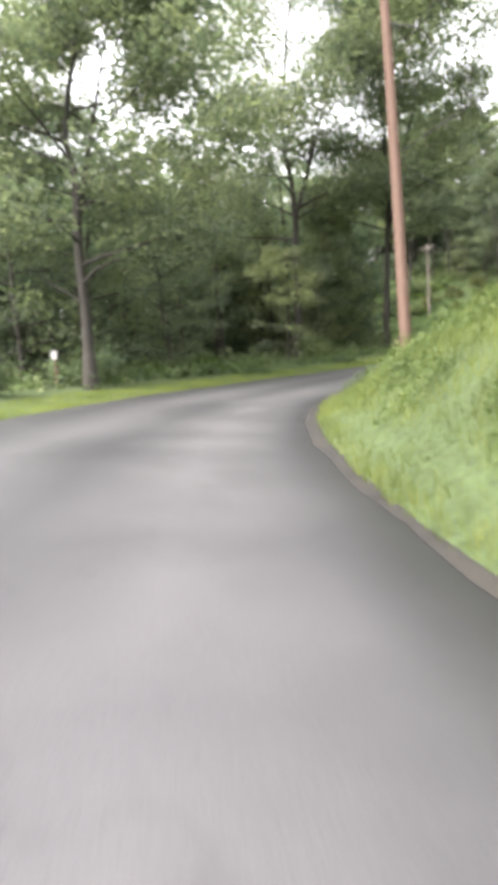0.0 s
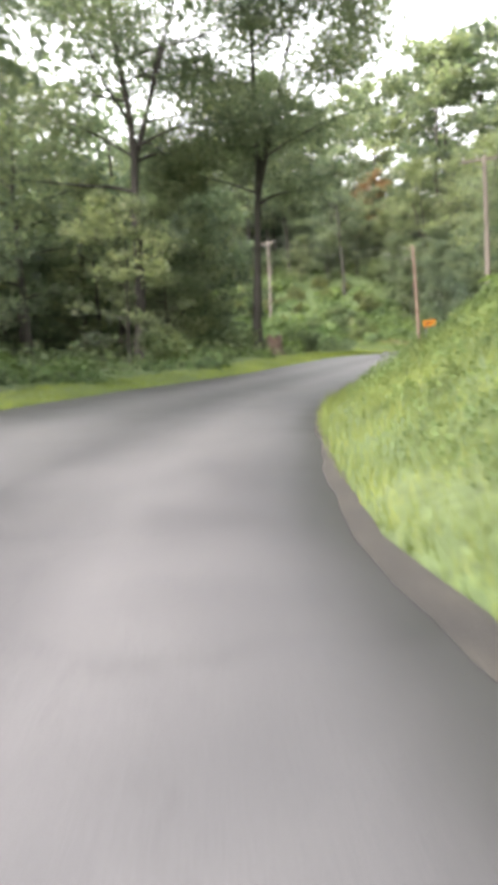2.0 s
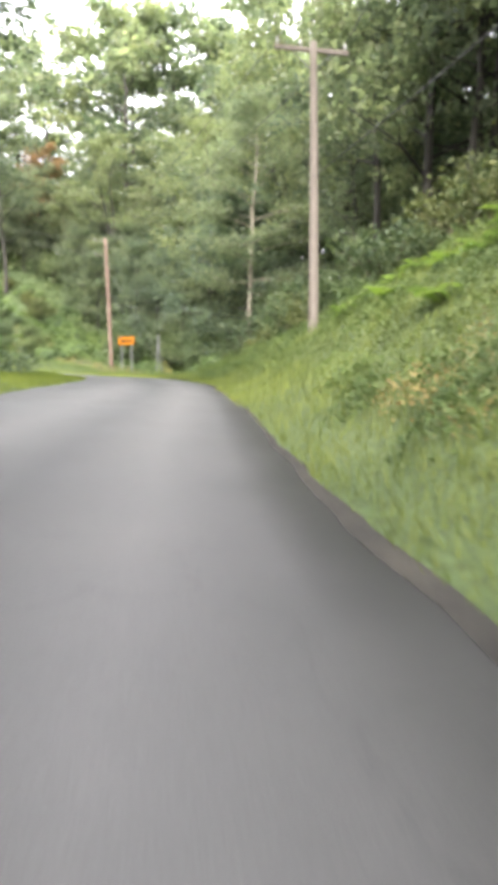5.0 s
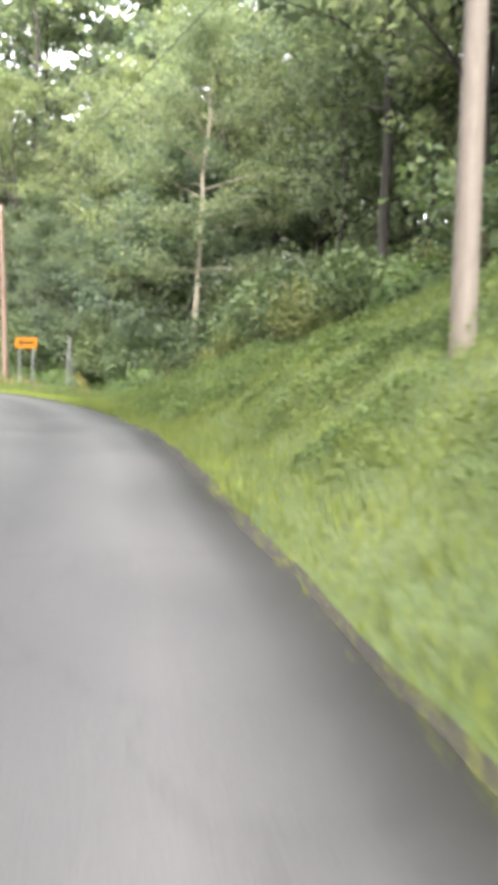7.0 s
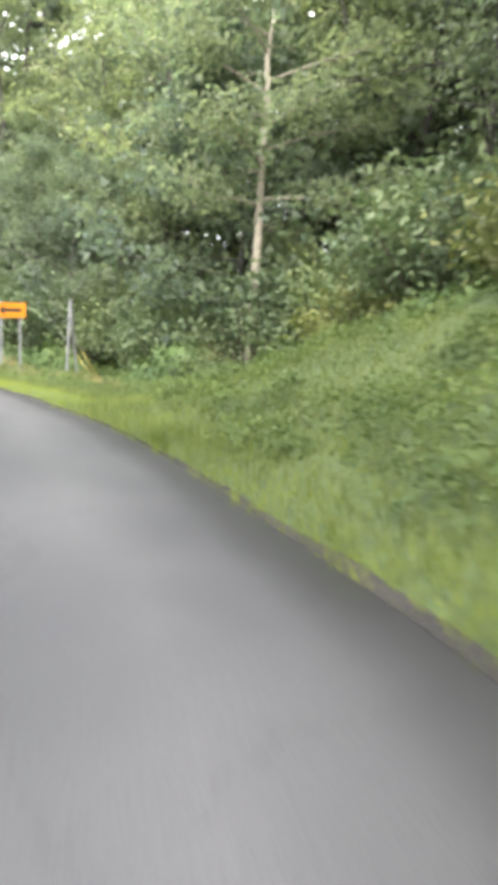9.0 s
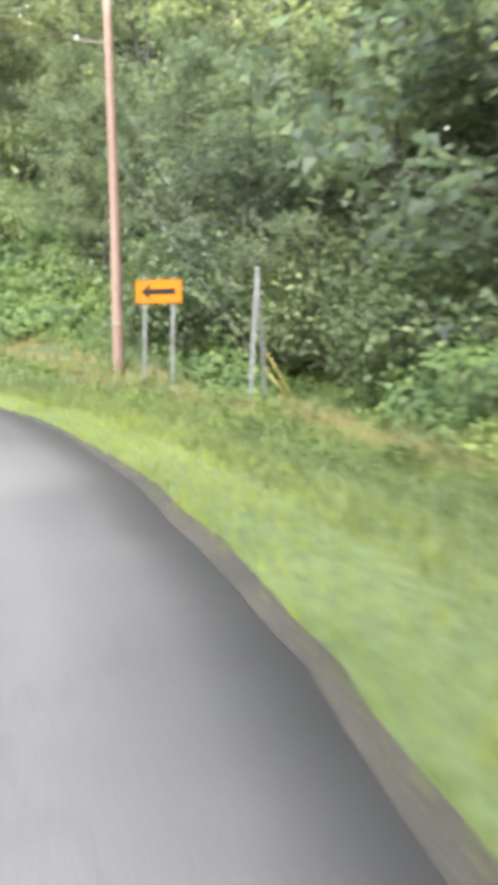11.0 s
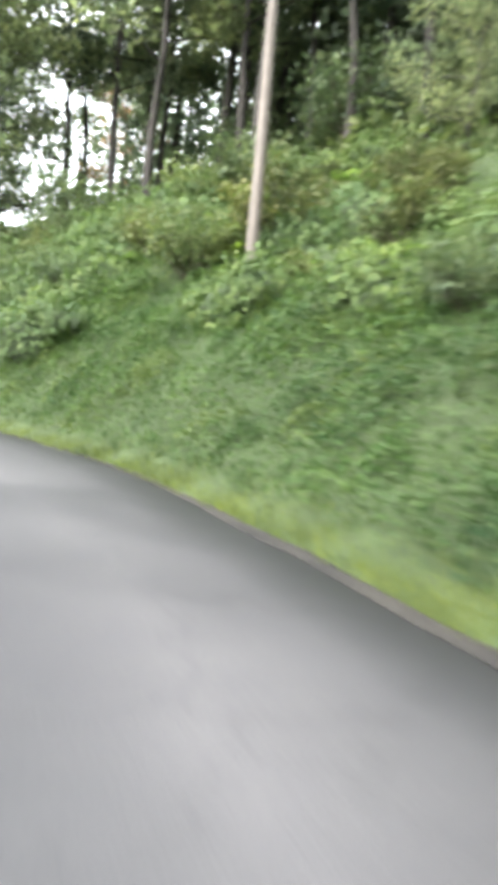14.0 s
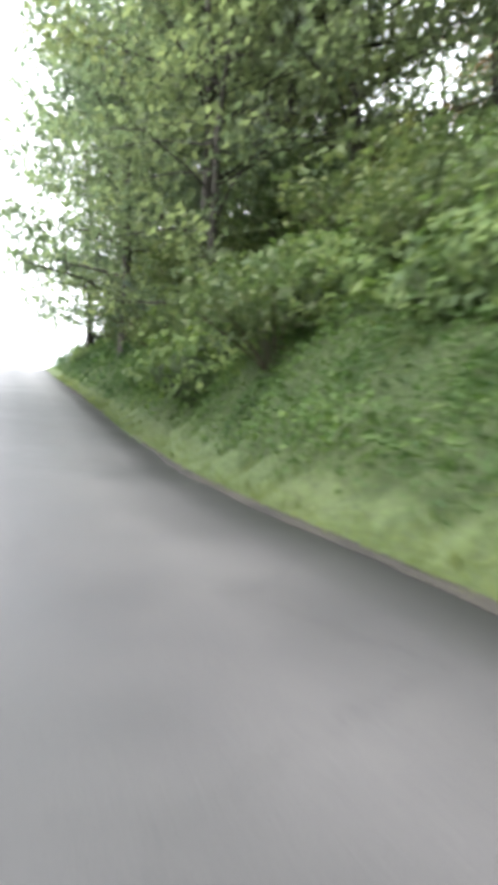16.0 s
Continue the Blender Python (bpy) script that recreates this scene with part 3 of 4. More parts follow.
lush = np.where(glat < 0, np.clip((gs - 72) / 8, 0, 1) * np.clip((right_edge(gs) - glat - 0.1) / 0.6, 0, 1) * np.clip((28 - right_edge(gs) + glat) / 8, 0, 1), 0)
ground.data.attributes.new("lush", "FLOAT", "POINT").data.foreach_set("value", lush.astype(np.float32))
ground.data.attributes.new("wood", "FLOAT", "POINT").data.foreach_set("value", woody.astype(np.float32))
tagged(ground, "rough grassy ground rising to a wooded bank", "ground", kind="structure")

# ---- road: one paved sheet with a ragged edge and a gravel shoulder ----
rs = np.arange(-58, 168, 0.4)
rng = np.random.default_rng(5)


def wander(s, seed, size):
    r0 = np.random.default_rng(seed)
    ph = r0.uniform(0, 6.28, 6)
    return size * sum(np.sin(s * f + p) / (k + 1) for k, (f, p) in enumerate(zip((0.35, 0.9, 2.1, 4.3, 7.7, 12.0), ph)))


def strip(name, lat_rows, lift, material, smooth=True):
    verts, uvs = [], []
    for k, (lat, dz) in enumerate(zip(lat_rows, lift)):
        x, y = at_road(rs, lat)
        zc = np.interp(rs, RUN, LINE[:, 2])
        verts.append(np.column_stack([x, y, zc + crossfall(rs) * lat + dz]))
        uvs.append(np.column_stack([np.full(len(rs), k / (len(lat_rows) - 1)), rs * 0.1]))
    nr, nc = len(rs), len(lat_rows)
    v = np.vstack(verts)
    i, j = np.meshgrid(np.arange(nc - 1), np.arange(nr - 1), indexing="ij")
    f = np.stack([i * nr + j, i * nr + j + 1, (i + 1) * nr + j + 1, (i + 1) * nr + j], -1).reshape(-1, 4)
    me = mesh_of(name, v, f, material, smooth)
    lay = me.uv_layers.new(name="lane")
    lay.data.foreach_set("uv", np.vstack(uvs)[f.ravel()].astype(np.float32).ravel())
    return new(name, me)


R0, L0 = right_edge(rs) + wander(rs, 1, 0.05), left_edge(rs) + wander(rs, 2, 0.06)
cols = [R0 + (L0 - R0) * u for u in np.linspace(0, 1, 9)]
camber = [0.02 * (1 - (2 * u - 1) ** 2) for u in np.linspace(0, 1, 9)]
road = strip("road", [R0 - 0.02] + cols + [L0 + 0.02], [-0.10] + camber + [-0.10], M_ROAD)
tagged(road, "narrow damp grey asphalt road without markings, worn paler wheel tracks", "road", kind="structure")
shoulder = strip("gravel_edge", [R0 - 0.06 + wander(rs, 3, 0.03), R0 - 0.01, R0 + np.interp(rs, [0, 14, 30], [0.15, 0.12, 0.05]) + wander(rs, 6, 0.03)], [0.02, 0.024, 0.004], M_GRAVEL)
tagged(shoulder, "dark crumbled gravel edge along the asphalt", "road edge", kind="structure")

# ---- utility poles and wires ----
def round_bar(bm, p, q, r1, r2=None, sides=12):
    p, q = Vector(p), Vector(q)
    m = Matrix.Translation((p + q) / 2) @ (q - p).to_track_quat("Z", "Y").to_matrix().to_4x4()
    bmesh.ops.create_cone(bm, cap_ends=True, segments=sides, radius1=r1, radius2=r1 if r2 is None else r2, depth=(q - p).length, matrix=m)
    return bm


def smooth_mesh(bm):
    for f in bm.faces:
        f.smooth = len(f.verts) == 4
    return bm


def utility_pole(x, y, top, radius, arm_turn, material, label, lean=(0, 0), arms=(0.35,), tag_height=0.0):
    z = float(ground_z(x, y)[0])
    t = new("utility_pole")
    t.location = (x, y, z)
    h = top - z
    a = np.linspace(0, 1, 15)
    line = np.column_stack([lean[0] * a + 0.03 * np.sin(3 * a), lean[1] * a, h * a])
    line[0, 2] = -0.4
    line = np.vstack([line, line[-1] + np.array([0, 0, 0.002])])
    rad = np.r_[radius * (1.05 - 0.36 * a), 0.002]
    part("shaft", mesh_of("shaft", *tube_arrays(line, rad, 16), material, True), None, t)
    for drop in arms:
        zc = h - drop
        u = Vector((math.cos(arm_turn), math.sin(arm_turn), 0))
        w = Vector((-u.y, u.x, 0))
        c0 = Vector((lean[0], lean[1], zc)) + w * (radius * 0.75 + 0.05)
        arm = part("crossarm", box_into(bmesh.new(), (2.0, 0.09, 0.12), Matrix.Translation(c0) @ Matrix.Rotation(arm_turn, 4, "Z"), 0.012), M_POLE_GREY, t, "weathered wooden crossarm")
        for e in (-0.92, 0.92, -0.3):
            bm = bmesh.new()
            foot = c0 + u * e + Vector((0, 0, 0.06))
            round_bar(bm, foot, foot + Vector((0, 0, 0.07)), 0.012, None, 8)
            for k, rr in enumerate((0.05, 0.042, 0.032)):
                round_bar(bm, foot + Vector((0, 0, 0.06 + 0.045 * k)), foot + Vector((0, 0, 0.10 + 0.045 * k)), rr, rr * 0.75, 10)
            part("insulator", bm, M_GLASS, arm, "pale porcelain insulator")
        for e in (-0.55, 0.55):
            part("brace", round_bar(bmesh.new(), c0 + u * e - Vector((0, 0, 0.05)), Vector((lean[0], lean[1], zc - 0.55)) + w * radius * 0.72, 0.012, None, 6), M_STEEL, t)
    if tag_height:
        bm = bmesh.new()
        round_bar(bm, (lean[0] * tag_height / h, 0, tag_height), (lean[0] * tag_height / h, 0, tag_height + 0.08), radius * 1.05, radius * 1.04, 16)
        part("band", smooth_mesh(bm), M_POLE_GREY, t, "pale marker band")
    return tagged(t, label, "utility pole", "utility poles along the road")


POLES = [
    utility_pole(4.09, 16.47, 13.2, 0.145, 0.35, M_POLE, "tall reddish-brown wooden utility pole on the grassy bank", (-0.18, 0.1)),
    utility_pole(19.66, 38.65, 11.85, 0.135, -0.6, M_POLE_GREY, "pale weathered wooden utility pole with crossarm in the brush", (0, 0), (0.12,)),
    utility_pole(34.73, 70.28, 14.85, 0.15, 1.2, M_POLE_TAN, "brown wooden utility pole with a pale band beside the arrow sign", (-0.35, 0.0), (), 1.25),
    utility_pole(25.2, 88.2, 19.4, 0.14, 2.2, M_POLE_GREY, "pale wooden utility pole among shrubs high on the bank", (0.1, 0)),
]
top3 = Vector((-0.35, 0, 14.85 - POLES[2].location.z))
for drop in (0.2, 1.25):
    a = top3 - Vector((0, 0, drop))
    e = a + Vector((-0.62, 0.43, 0.02))
    arm = part("bracket", round_bar(bmesh.new(), a, e, 0.03, 0.026, 8), M_POLE_GREY, POLES[2], "pale stand-off bracket")
    part("insulator", round_bar(bmesh.new(), e - Vector((0, 0, 0.02)), e + Vector((0, 0, 0.14)), 0.05, 0.035, 10), M_GLASS, arm, "pale porcelain insulator")
z1 = 9.85 - POLES[0].location.z
arm = part("bracket", round_bar(bmesh.new(), (-0.1, 0, z1), (0.62, -0.1, z1 - 0.18), 0.03, 0.025, 8), M_WIRE, POLES[0], "dark stand-off bracket")
part("insulator", round_bar(bmesh.new(), (0.6, -0.1, z1 - 0.2), (0.6, -0.1, z1 - 0.04), 0.05, 0.035, 10), M_STEEL, arm, "grey insulator")
bpy.context.view_layer.update()


def wire(p, q, sag, r=0.012, name="power_line", label="thin dark overhead power line between the poles", category="wire"):
    u = np.linspace(0, 1, 24)[:, None]
    pts = np.array([p]) * (1 - u) + np.array([q]) * u
    pts[:, 2] -= sag * 4 * u[:, 0] * (1 - u[:, 0])
    v, f = tube_arrays(pts, np.full(24, r), 5)
    return tagged(new(name, mesh_of(name, v, f, M_STEEL if name == "guy_wire" else M_WIRE, True)), label, category, "overhead lines")


def arm_end(pole, which):
    ins = [o for o in pole.children_recursive if o.name.startswith("insulator")]
    c0 = sum((Vector(v) for v in ins[which].bound_box), Vector()) / 8
    return np.array(pole.location + c0) + np.array([0, 0, 0.05])


for k in (0, 1):
    for a, b0 in ((0, 1), (1, 2), (2, 3)):
        wire(arm_end(POLES[a], k), arm_end(POLES[b0], k), 0.5)
wire(arm_end(POLES[0], 0), (18.0, -34, 12.5), 0.8)
wire(arm_end(POLES[0], 1), (20.0, -34, 12.5), 0.8)
wire((4.2, 16.4, 6.8), (20.0, -34, 7.4), 0.4, 0.014, "telephone_cable", "dark telephone cable hung low on the poles", "cable")
wire((4.2, 16.6, 6.6), (19.5, 38.5, 8.4), 0.3, 0.014, "telephone_cable", "dark telephone cable hung low on the poles", "cable")


def guy(top, x, y):
    """A guy wire from the pole to the ground and the yellow guard over its foot."""
    foot = np.array([x, y, float(ground_z(x, y)[0]) - 0.05])
    wire(top, foot, 0.02, 0.0065, "guy_wire", "thin steel guy wire running from pole to ground", "wire")
    d = (np.array(top) - foot) / np.linalg.norm(np.array(top) - foot)
    bm = round_bar(bmesh.new(), foot + d * 0.2, foot + d * 1.75, 0.02, None, 10)
    g = new("guy_guard", bpy.data.meshes.new("guy_guard"))
    smooth_mesh(bm).to_mesh(g.data)
    bm.free()
    g.data.materials.append(M_YELLOW)
    tagged(g, "faded yellow plastic guard on a guy wire in weeds", "guy guard", "guy wire guards")


p3 = np.array(POLES[2].location)
guy((p3[0] - 0.2, p3[1], 12.6), 37.5, 65.9)
guy((p3[0] - 0.15, p3[1], 10.8), 37.0, 65.4)
guy((p3[0] - 0.2, p3[1], 12.4), 36.95, 74.9)
guy((p3[0] - 0.15, p3[1], 11.0), 37.3, 74.6)


# ---- arrow sign ----
def channel_post(parent, p, q, face):
    """A perforated steel U-channel post."""
    p, q = Vector(p), Vector(q)
    up = (q - p).normalized()
    n0 = Vector((face[0], face[1], 0)).normalized()
    s0 = up.cross(n0).normalized()
    bm = bmesh.new()
    prof = [(-0.04, 0.0), (-0.026, 0.0), (-0.02, 0.03), (0.02, 0.03), (0.026, 0.0), (0.04, 0.0), (0.04, -0.004), (0.022, -0.004), (0.016, 0.026), (-0.016, 0.026), (-0.022, -0.004), (-0.04, -0.004)]
    a = [bm.verts.new(p + s0 * u - n0 * v) for u, v in prof]
    b0 = [bm.verts.new(q + s0 * u - n0 * v) for u, v in prof]
    for k in range(len(prof)):
        bm.faces.new((a[k], a[(k + 1) % len(prof)], b0[(k + 1) % len(prof)], b0[k]))
    bm.faces.new(b0)
    return part("post", bm, M_STEEL, parent, "galvanised steel channel post")


sign = new("arrow_sign")
SC = Vector((34.73, 68.30, 7.07))
along, face = Vector((0.637, -0.771, 0)), Vector((-0.771, -0.637, 0))
frame_m = Matrix((( along.x, face.x, 0, SC.x), (along.y, face.y, 0, SC.y), (0, 0, 1, SC.z), (0, 0, 0, 1)))
frame_m = frame_m @ Matrix.Rotation(radians(-1.0), 4, "Y")


def plate(w, h, r, y0, y1, m):
    bm = bmesh.new()
    ring = []
    for cx, cz, a0 in ((w / 2 - r, h / 2 - r, 0), (-w / 2 + r, h / 2 - r, 90), (-w / 2 + r, -h / 2 + r, 180), (w / 2 - r, -h / 2 + r, 270)):
        ring += [(cx + r * math.cos(radians(a0 + k * 22.5)), cz + r * math.sin(radians(a0 + k * 22.5))) for k in range(5)]
    fr = [bm.verts.new(m @ Vector((u, y1, v))) for u, v in ring]
    bk = [bm.verts.new(m @ Vector((u, y0, v))) for u, v in ring]
    bm.faces.new(fr)
    bm.faces.new(bk[::-1])
    for k in range(len(ring)):
        bm.faces.new((bk[k], bk[(k + 1) % len(ring)], fr[(k + 1) % len(ring)], fr[k]))
    bmesh.ops.recalc_face_normals(bm, faces=bm.faces)
    return bm


panel = part("panel", plate(1.22, 0.61, 0.04, -0.004, 0.0, frame_m), M_ORANGE, sign, "orange reflective panel")
# black edge line and arrow, laid on the panel
bm = bmesh.new()
for u, v, w, h in ((0, 0.285, 1.15, 0.012), (0, -0.285, 1.15, 0.012), (0.585, 0, 0.012, 0.56), (-0.585, 0, 0.012, 0.56)):
    box_into(bm, (w, 0.003, h), frame_m @ Matrix.Translation((u, 0.0045, v)))
part("border", bm, M_BLACK, panel, "thin black border line")
bm = bmesh.new()
shape = [(-0.46, 0), (-0.20, 0.205), (-0.255, 0.068), (0.44, 0.068), (0.44, -0.068), (-0.255, -0.068), (-0.20, -0.205)]
f1 = [bm.verts.new(frame_m @ Vector((u, 0.007, v))) for u, v in shape]
f0 = [bm.verts.new(frame_m @ Vector((u, 0.002, v))) for u, v in shape]
bm.faces.new(f1)
for k in range(len(shape)):
    bm.faces.new((f0[k], f0[(k + 1) % len(shape)], f1[(k + 1) % len(shape)], f1[k]))
bmesh.ops.recalc_face_normals(bm, faces=bm.faces)
part("arrow", bm, M_BLACK, panel, "black arrow pointing along the bend")
for e in (-0.37, 0.37):
    c0 = SC + along * e - face * 0.012
    zb = float(ground_z(c0.x, c0.y)[0])
    channel_post(sign, (c0.x, c0.y, zb - 0.2), (c0.x, c0.y, SC.z + 0.36), face)
    for zz in (-0.2, 0.2):
        part("bolt", round_bar(bmesh.new(), SC + along * e + Vector((0, 0, zz)) - face * 0.002, SC + along * e + Vector((0, 0, zz)) + face * 0.012, 0.012, None, 6), M_STEEL, panel)
tagged(sign, "orange road sign with black arrow on two steel posts in weeds", "road sign")

for (xa, ya, xb, yb, zt) in ((34.82, 64.85, 35.0, 64.86, 7.32), (35.56, 65.05, 35.12, 65.0, 7.25)):
    t = new("sign_post")
    zb = float(ground_z(xa, ya)[0])
    channel_post(t, (xa, ya, zb - 0.2), (xb, yb, zt), (-0.8, -0.6))
    part("cap_bolt", round_bar(bmesh.new(), (xb - 0.03, yb - 0.02, zt - 0.06), (xb + 0.02, yb + 0.02, zt - 0.06), 0.01, None, 6), M_STEEL, t)
    tagged(t, "bare galvanised steel sign post leaning in tall weeds", "sign post", "bare sign posts")

# small white marker by the trees
mk = new("marker_post")
mx, my = -6.68, 23.4
mz = float(ground_z(mx, my)[0])
part("stake", round_bar(bmesh.new(), (mx, my, mz - 0.1), (mx, my, mz + 1.25), 0.07, 0.06, 10), M_POLE, mk)
part("plate", box_into(bmesh.new(), (0.21, 0.03, 0.30), Matrix.Translation((mx - 0.02, my - 0.085, mz + 1.2)), 0.008), M_WHITE, mk, "small white plate")
tagged(mk, "brown wooden stake with a small white plate beneath trees", "marker post")

# ---- shrubs ----
BUSHES = [
    grow_mound(31, 1.25, 1.1, 2500, 0.14, M_BUSH),
    grow_mound(32, 1.2, 0.8, 2200, 0.13, M_BUSH),
    grow_bush(33, 1.5, 1.9, 1500, 0.175, M_BUSH_DARK),
    grow_bush(34, 1.2, 1.7, 1500, 0.148, M_BUSH_OLIVE),
    grow_bush(35, 2.5, 3.0, 3400, 0.185, M_BUSH_DARK),
]
for t, text in zip(BUSHES, ("rounded bright green shrub draped in creepers", "low bright green bush overgrown with vines", "dense dark green shrub at the wood's edge", "olive-green shrub with yellowing leaves", "tall wide thicket of dark green shrubs")):
    tagged(t, text, "bush", "shrubs along the road")


FERNS = [grow_fern(51, 16, 0.95, M_FERN), grow_fern(52, 13, 0.8, M_FERN)]

# ---- trees ----
KINDS = [(11, 21, 0.24, 6.5, 0.30, 30, M_LEAF, False, 0.0), (12, 19, 0.16, 5.5, 0.24, 30, M_LEAF_PALE, False, 0.0), (13, 22, 0.28, 6.0, 0.28, 28, M_LEAF, True, 0.0),
         (14, 17, 0.06, 5.2, 0.20, 34, M_LEAF_DARK, False, 0.0), (15, 20, 0.30, 4.4, 0.19, 32, M_LEAF, False, 0.0), (16, 12, 0.02, 5.2, 0.15, 36, M_LEAF_DARK, False, 0.15)]
TREES = [grow_tree(a, b0, c, d, e, f, 6900 if c < 0.2 else 5600, 0.335, m, M_BARK, fork=k, droop=w) for a, b0, c, d, e, f, m, k, w in KINDS]
FAR_TREES = [grow_tree(a + 40, b0, c, d, e, f - 8, 3300 if c < 0.2 else 3000, 0.52, m, M_BARK, fork=k, droop=w, twigs=1) for a, b0, c, d, e, f, m, k, w in KINDS]
NEAR_TREES = [grow_tree(61, 18, 0.05, 4.8, 0.2, 36, 7800, 0.25, M_LEAF_PALE, M_BARK, droop=0.05), grow_tree(62, 20, 0.12, 4.6, 0.22, 34, 7600, 0.25, M_LEAF, M_BARK, fork=True),
              grow_tree(63, 13, 0.02, 4.4, 0.15, 36, 7600, 0.24, M_LEAF_PALE, M_BARK, droop=0.12),
              grow_tree(64, 15, 0.03, 4.8, 0.18, 36, 7800, 0.255, M_LEAF_DARK, M_BARK, droop=0.1)]
LABELS = ["tall broad-leaved tree with an open green crown", "slender tree with pale yellow-green leaves", "forked tall tree with loose green foliage",
          "dark green tree leafed low on its trunk", "bare-stemmed tall tree with a thin high crown", "low spreading dark green tree at the wood's edge"]
WOOD = "trees of the roadside wood"
for t, text in zip(TREES + FAR_TREES, LABELS * 2):
    tagged(t, text, "tree", WOOD)

for t, text in zip(NEAR_TREES, ("leafy pale green tree behind the roadside shrubs", "forked leafy tree behind the roadside shrubs", "low spreading pale green tree behind the shrubs", "dense dark green tree leaning over the crest")):
    tagged(t, text, "tree", WOOD)

tree_a = grow_tree(21, 16.5, 0.24, 5.0, 0.20, 40, 50000, 0.20, M_LEAF, M_BARK, fork=True, fill=1.4)
tree_b = grow_tree(22, 25, 0.28, 7.4, 0.24, 46, 72000, 0.20, M_LEAF, M_BARK, fork=True, fill=1.3)
tree_c = grow_tree(23, 22, 0.32, 6.0, 0.22, 42, 54000, 0.20, M_LEAF_PALE, M_BARK, fork=True, fill=1.3)
sapling = grow_tree(24, 6.5, 0.10, 2.4, 0.06, 22, 3600, 0.19, M_LEAF_PALE, M_BARK, name="sapling")
pale = grow_tree(25, 18, 0.27, 4.2, 0.19, 30, 19000, 0.19, M_LEAF_PALE, M_BARK_PALE, droop=0.15, fill=1.25)
rust = grow_tree(26, 16, 0.25, 4.2, 0.2, 26, 9000, 0.27, M_LEAF_RED, M_BARK)
for t, x, y, turn, text in ((tree_a, -5.15, 21.9, -0.57, "large dark-trunked tree with open green crown beside the verge"),
                            (tree_b, 3.35, 39.8, 2.2, "tall straight tree with forked crown behind the verge"),
                            (tree_c, 9.2, 42.0, 0.4, "tall thick-trunked tree with thin yellowing crown"),
                            (sapling, 2.7, 38.3, 0, "young tree with layered pale green leaves"),
                            (pale, 36.93, 57.8, 0, "tree with a pale bare lower trunk above the shrubs"),
                            (rust, 40.6, 90.0, 0, "tree with rust-coloured autumn leaves in the wood")):
    t.location = (x, y, float(ground_z(x, y)[0]) - 0.1)
    t.rotation_euler = (0, 0, turn)
    k = 0.74 if t is rust else 1.0
    t.scale = (k, k, k)
    tagged(t, text, "tree", WOOD)
stand(rust, 15.2, 116.5, 1.0, 1.1)
stand(sapling, 4.6, 40.4, 2.0, 0.9)
for x, y, k in ((8.6, 50.5, 0.82), (7.0, 46.8, 0.55), (7.6, 54.0, 0.85), (5.4, 43.0, 0.5)):
    stand(TREES[5], x, y, x * 2, k)
for x, y, k in ((43.0, 83.5, 0.75), (44.5, 88.0, 0.8), (40.8, 79.5, 0.6)):
    stand(FAR_TREES[5], x, y, x, k)

for name, text, pts, r0 in (("branch", "crooked leafless low branch", ((0, 0, 2.9), (-0.55, -0.1, 3.35), (-1.0, -0.15, 3.6), (-1.5, -0.1, 4.05)), 0.05),
                            ("branch", "low branch curving up from the trunk", ((0, 0, 3.6), (0.5, -0.1, 4.0), (1.1, -0.15, 4.25), (1.8, 0.0, 4.2)), 0.07)):
    turn = Matrix.Rotation(0.57, 3, "Z")
    part(name, mesh_of(name, *tube_arrays([turn @ Vector(p) for p in pts], [r0, r0 * 0.7, r0 * 0.5, r0 * 0.2], 7), M_BARK, True), None, tree_a, text)

# a broken stump with roots at the foot of a tall tree
stump = new("tree_stump")
sx, sy = 9.85, 41.5
stump.location = (sx, sy, float(ground_z(sx, sy)[0]) - 0.1)
a = np.linspace(0, 2 * np.pi, 18, endpoint=False)
rings = []
for hgt, rad in ((0.0, 0.62), (0.15, 0.47), (0.5, 0.38), (0.85, 0.36)):
    wob = rad * (1 + 0.14 * np.sin(3 * a + hgt) + 0.08 * np.sin(7 * a + 1)) * (1 + 0.25 * (hgt == 0) * np.sin(5 * a))
    rings.append(np.column_stack([wob * np.cos(a), wob * np.sin(a), np.full(18, hgt) + (0.18 * np.sin(2 * a + 0.7) + 0.08 * np.sin(9 * a) if hgt > 0.8 else 0)]))
rings.append(np.column_stack([0.2 * np.cos(a), 0.2 * np.sin(a), np.full(18, 0.7)]))
i, j = np.meshgrid(np.arange(4), np.arange(18), indexing="ij")
k = (j + 1) % 18
part("bole", mesh_of("bole", np.vstack(rings), np.stack([i * 18 + j, i * 18 + k, (i + 1) * 18 + k, (i + 1) * 18 + j], -1).reshape(-1, 4), M_STUMP, True), None, stump)
part("heartwood", round_bar(bmesh.new(), (0, 0, 0.4), (0, 0, 0.72), 0.24, 0.21, 14), M_STEM, stump, "dark rotten heartwood")
tagged(stump, "brown broken tree stump at the verge beneath trees", "tree stump")

rng = np.random.default_rng(7)
SPOTS = []
GLADE = [(33.5, 76), (35.5, 79.5), (37.5, 83.3)]
CLEAR = [(35.6, 56.4, 1.8), (-5.15, 21.6, 1.5), (-4.6, 19.6, 1.4), (9.3, 41.2, 1.5), (3.2, 38.8, 1.1), (-6.9, 22.6, 1.7), (-5.8, 19.8, 1.4), (36.9, 65.5, 2.0), (35.6, 64.6, 1.8), (34.8, 68.3, 2.2), (35.3, 70.5, 1.6), (37.0, 74.6, 1.4), (25.2, 88.2, 1.2)]


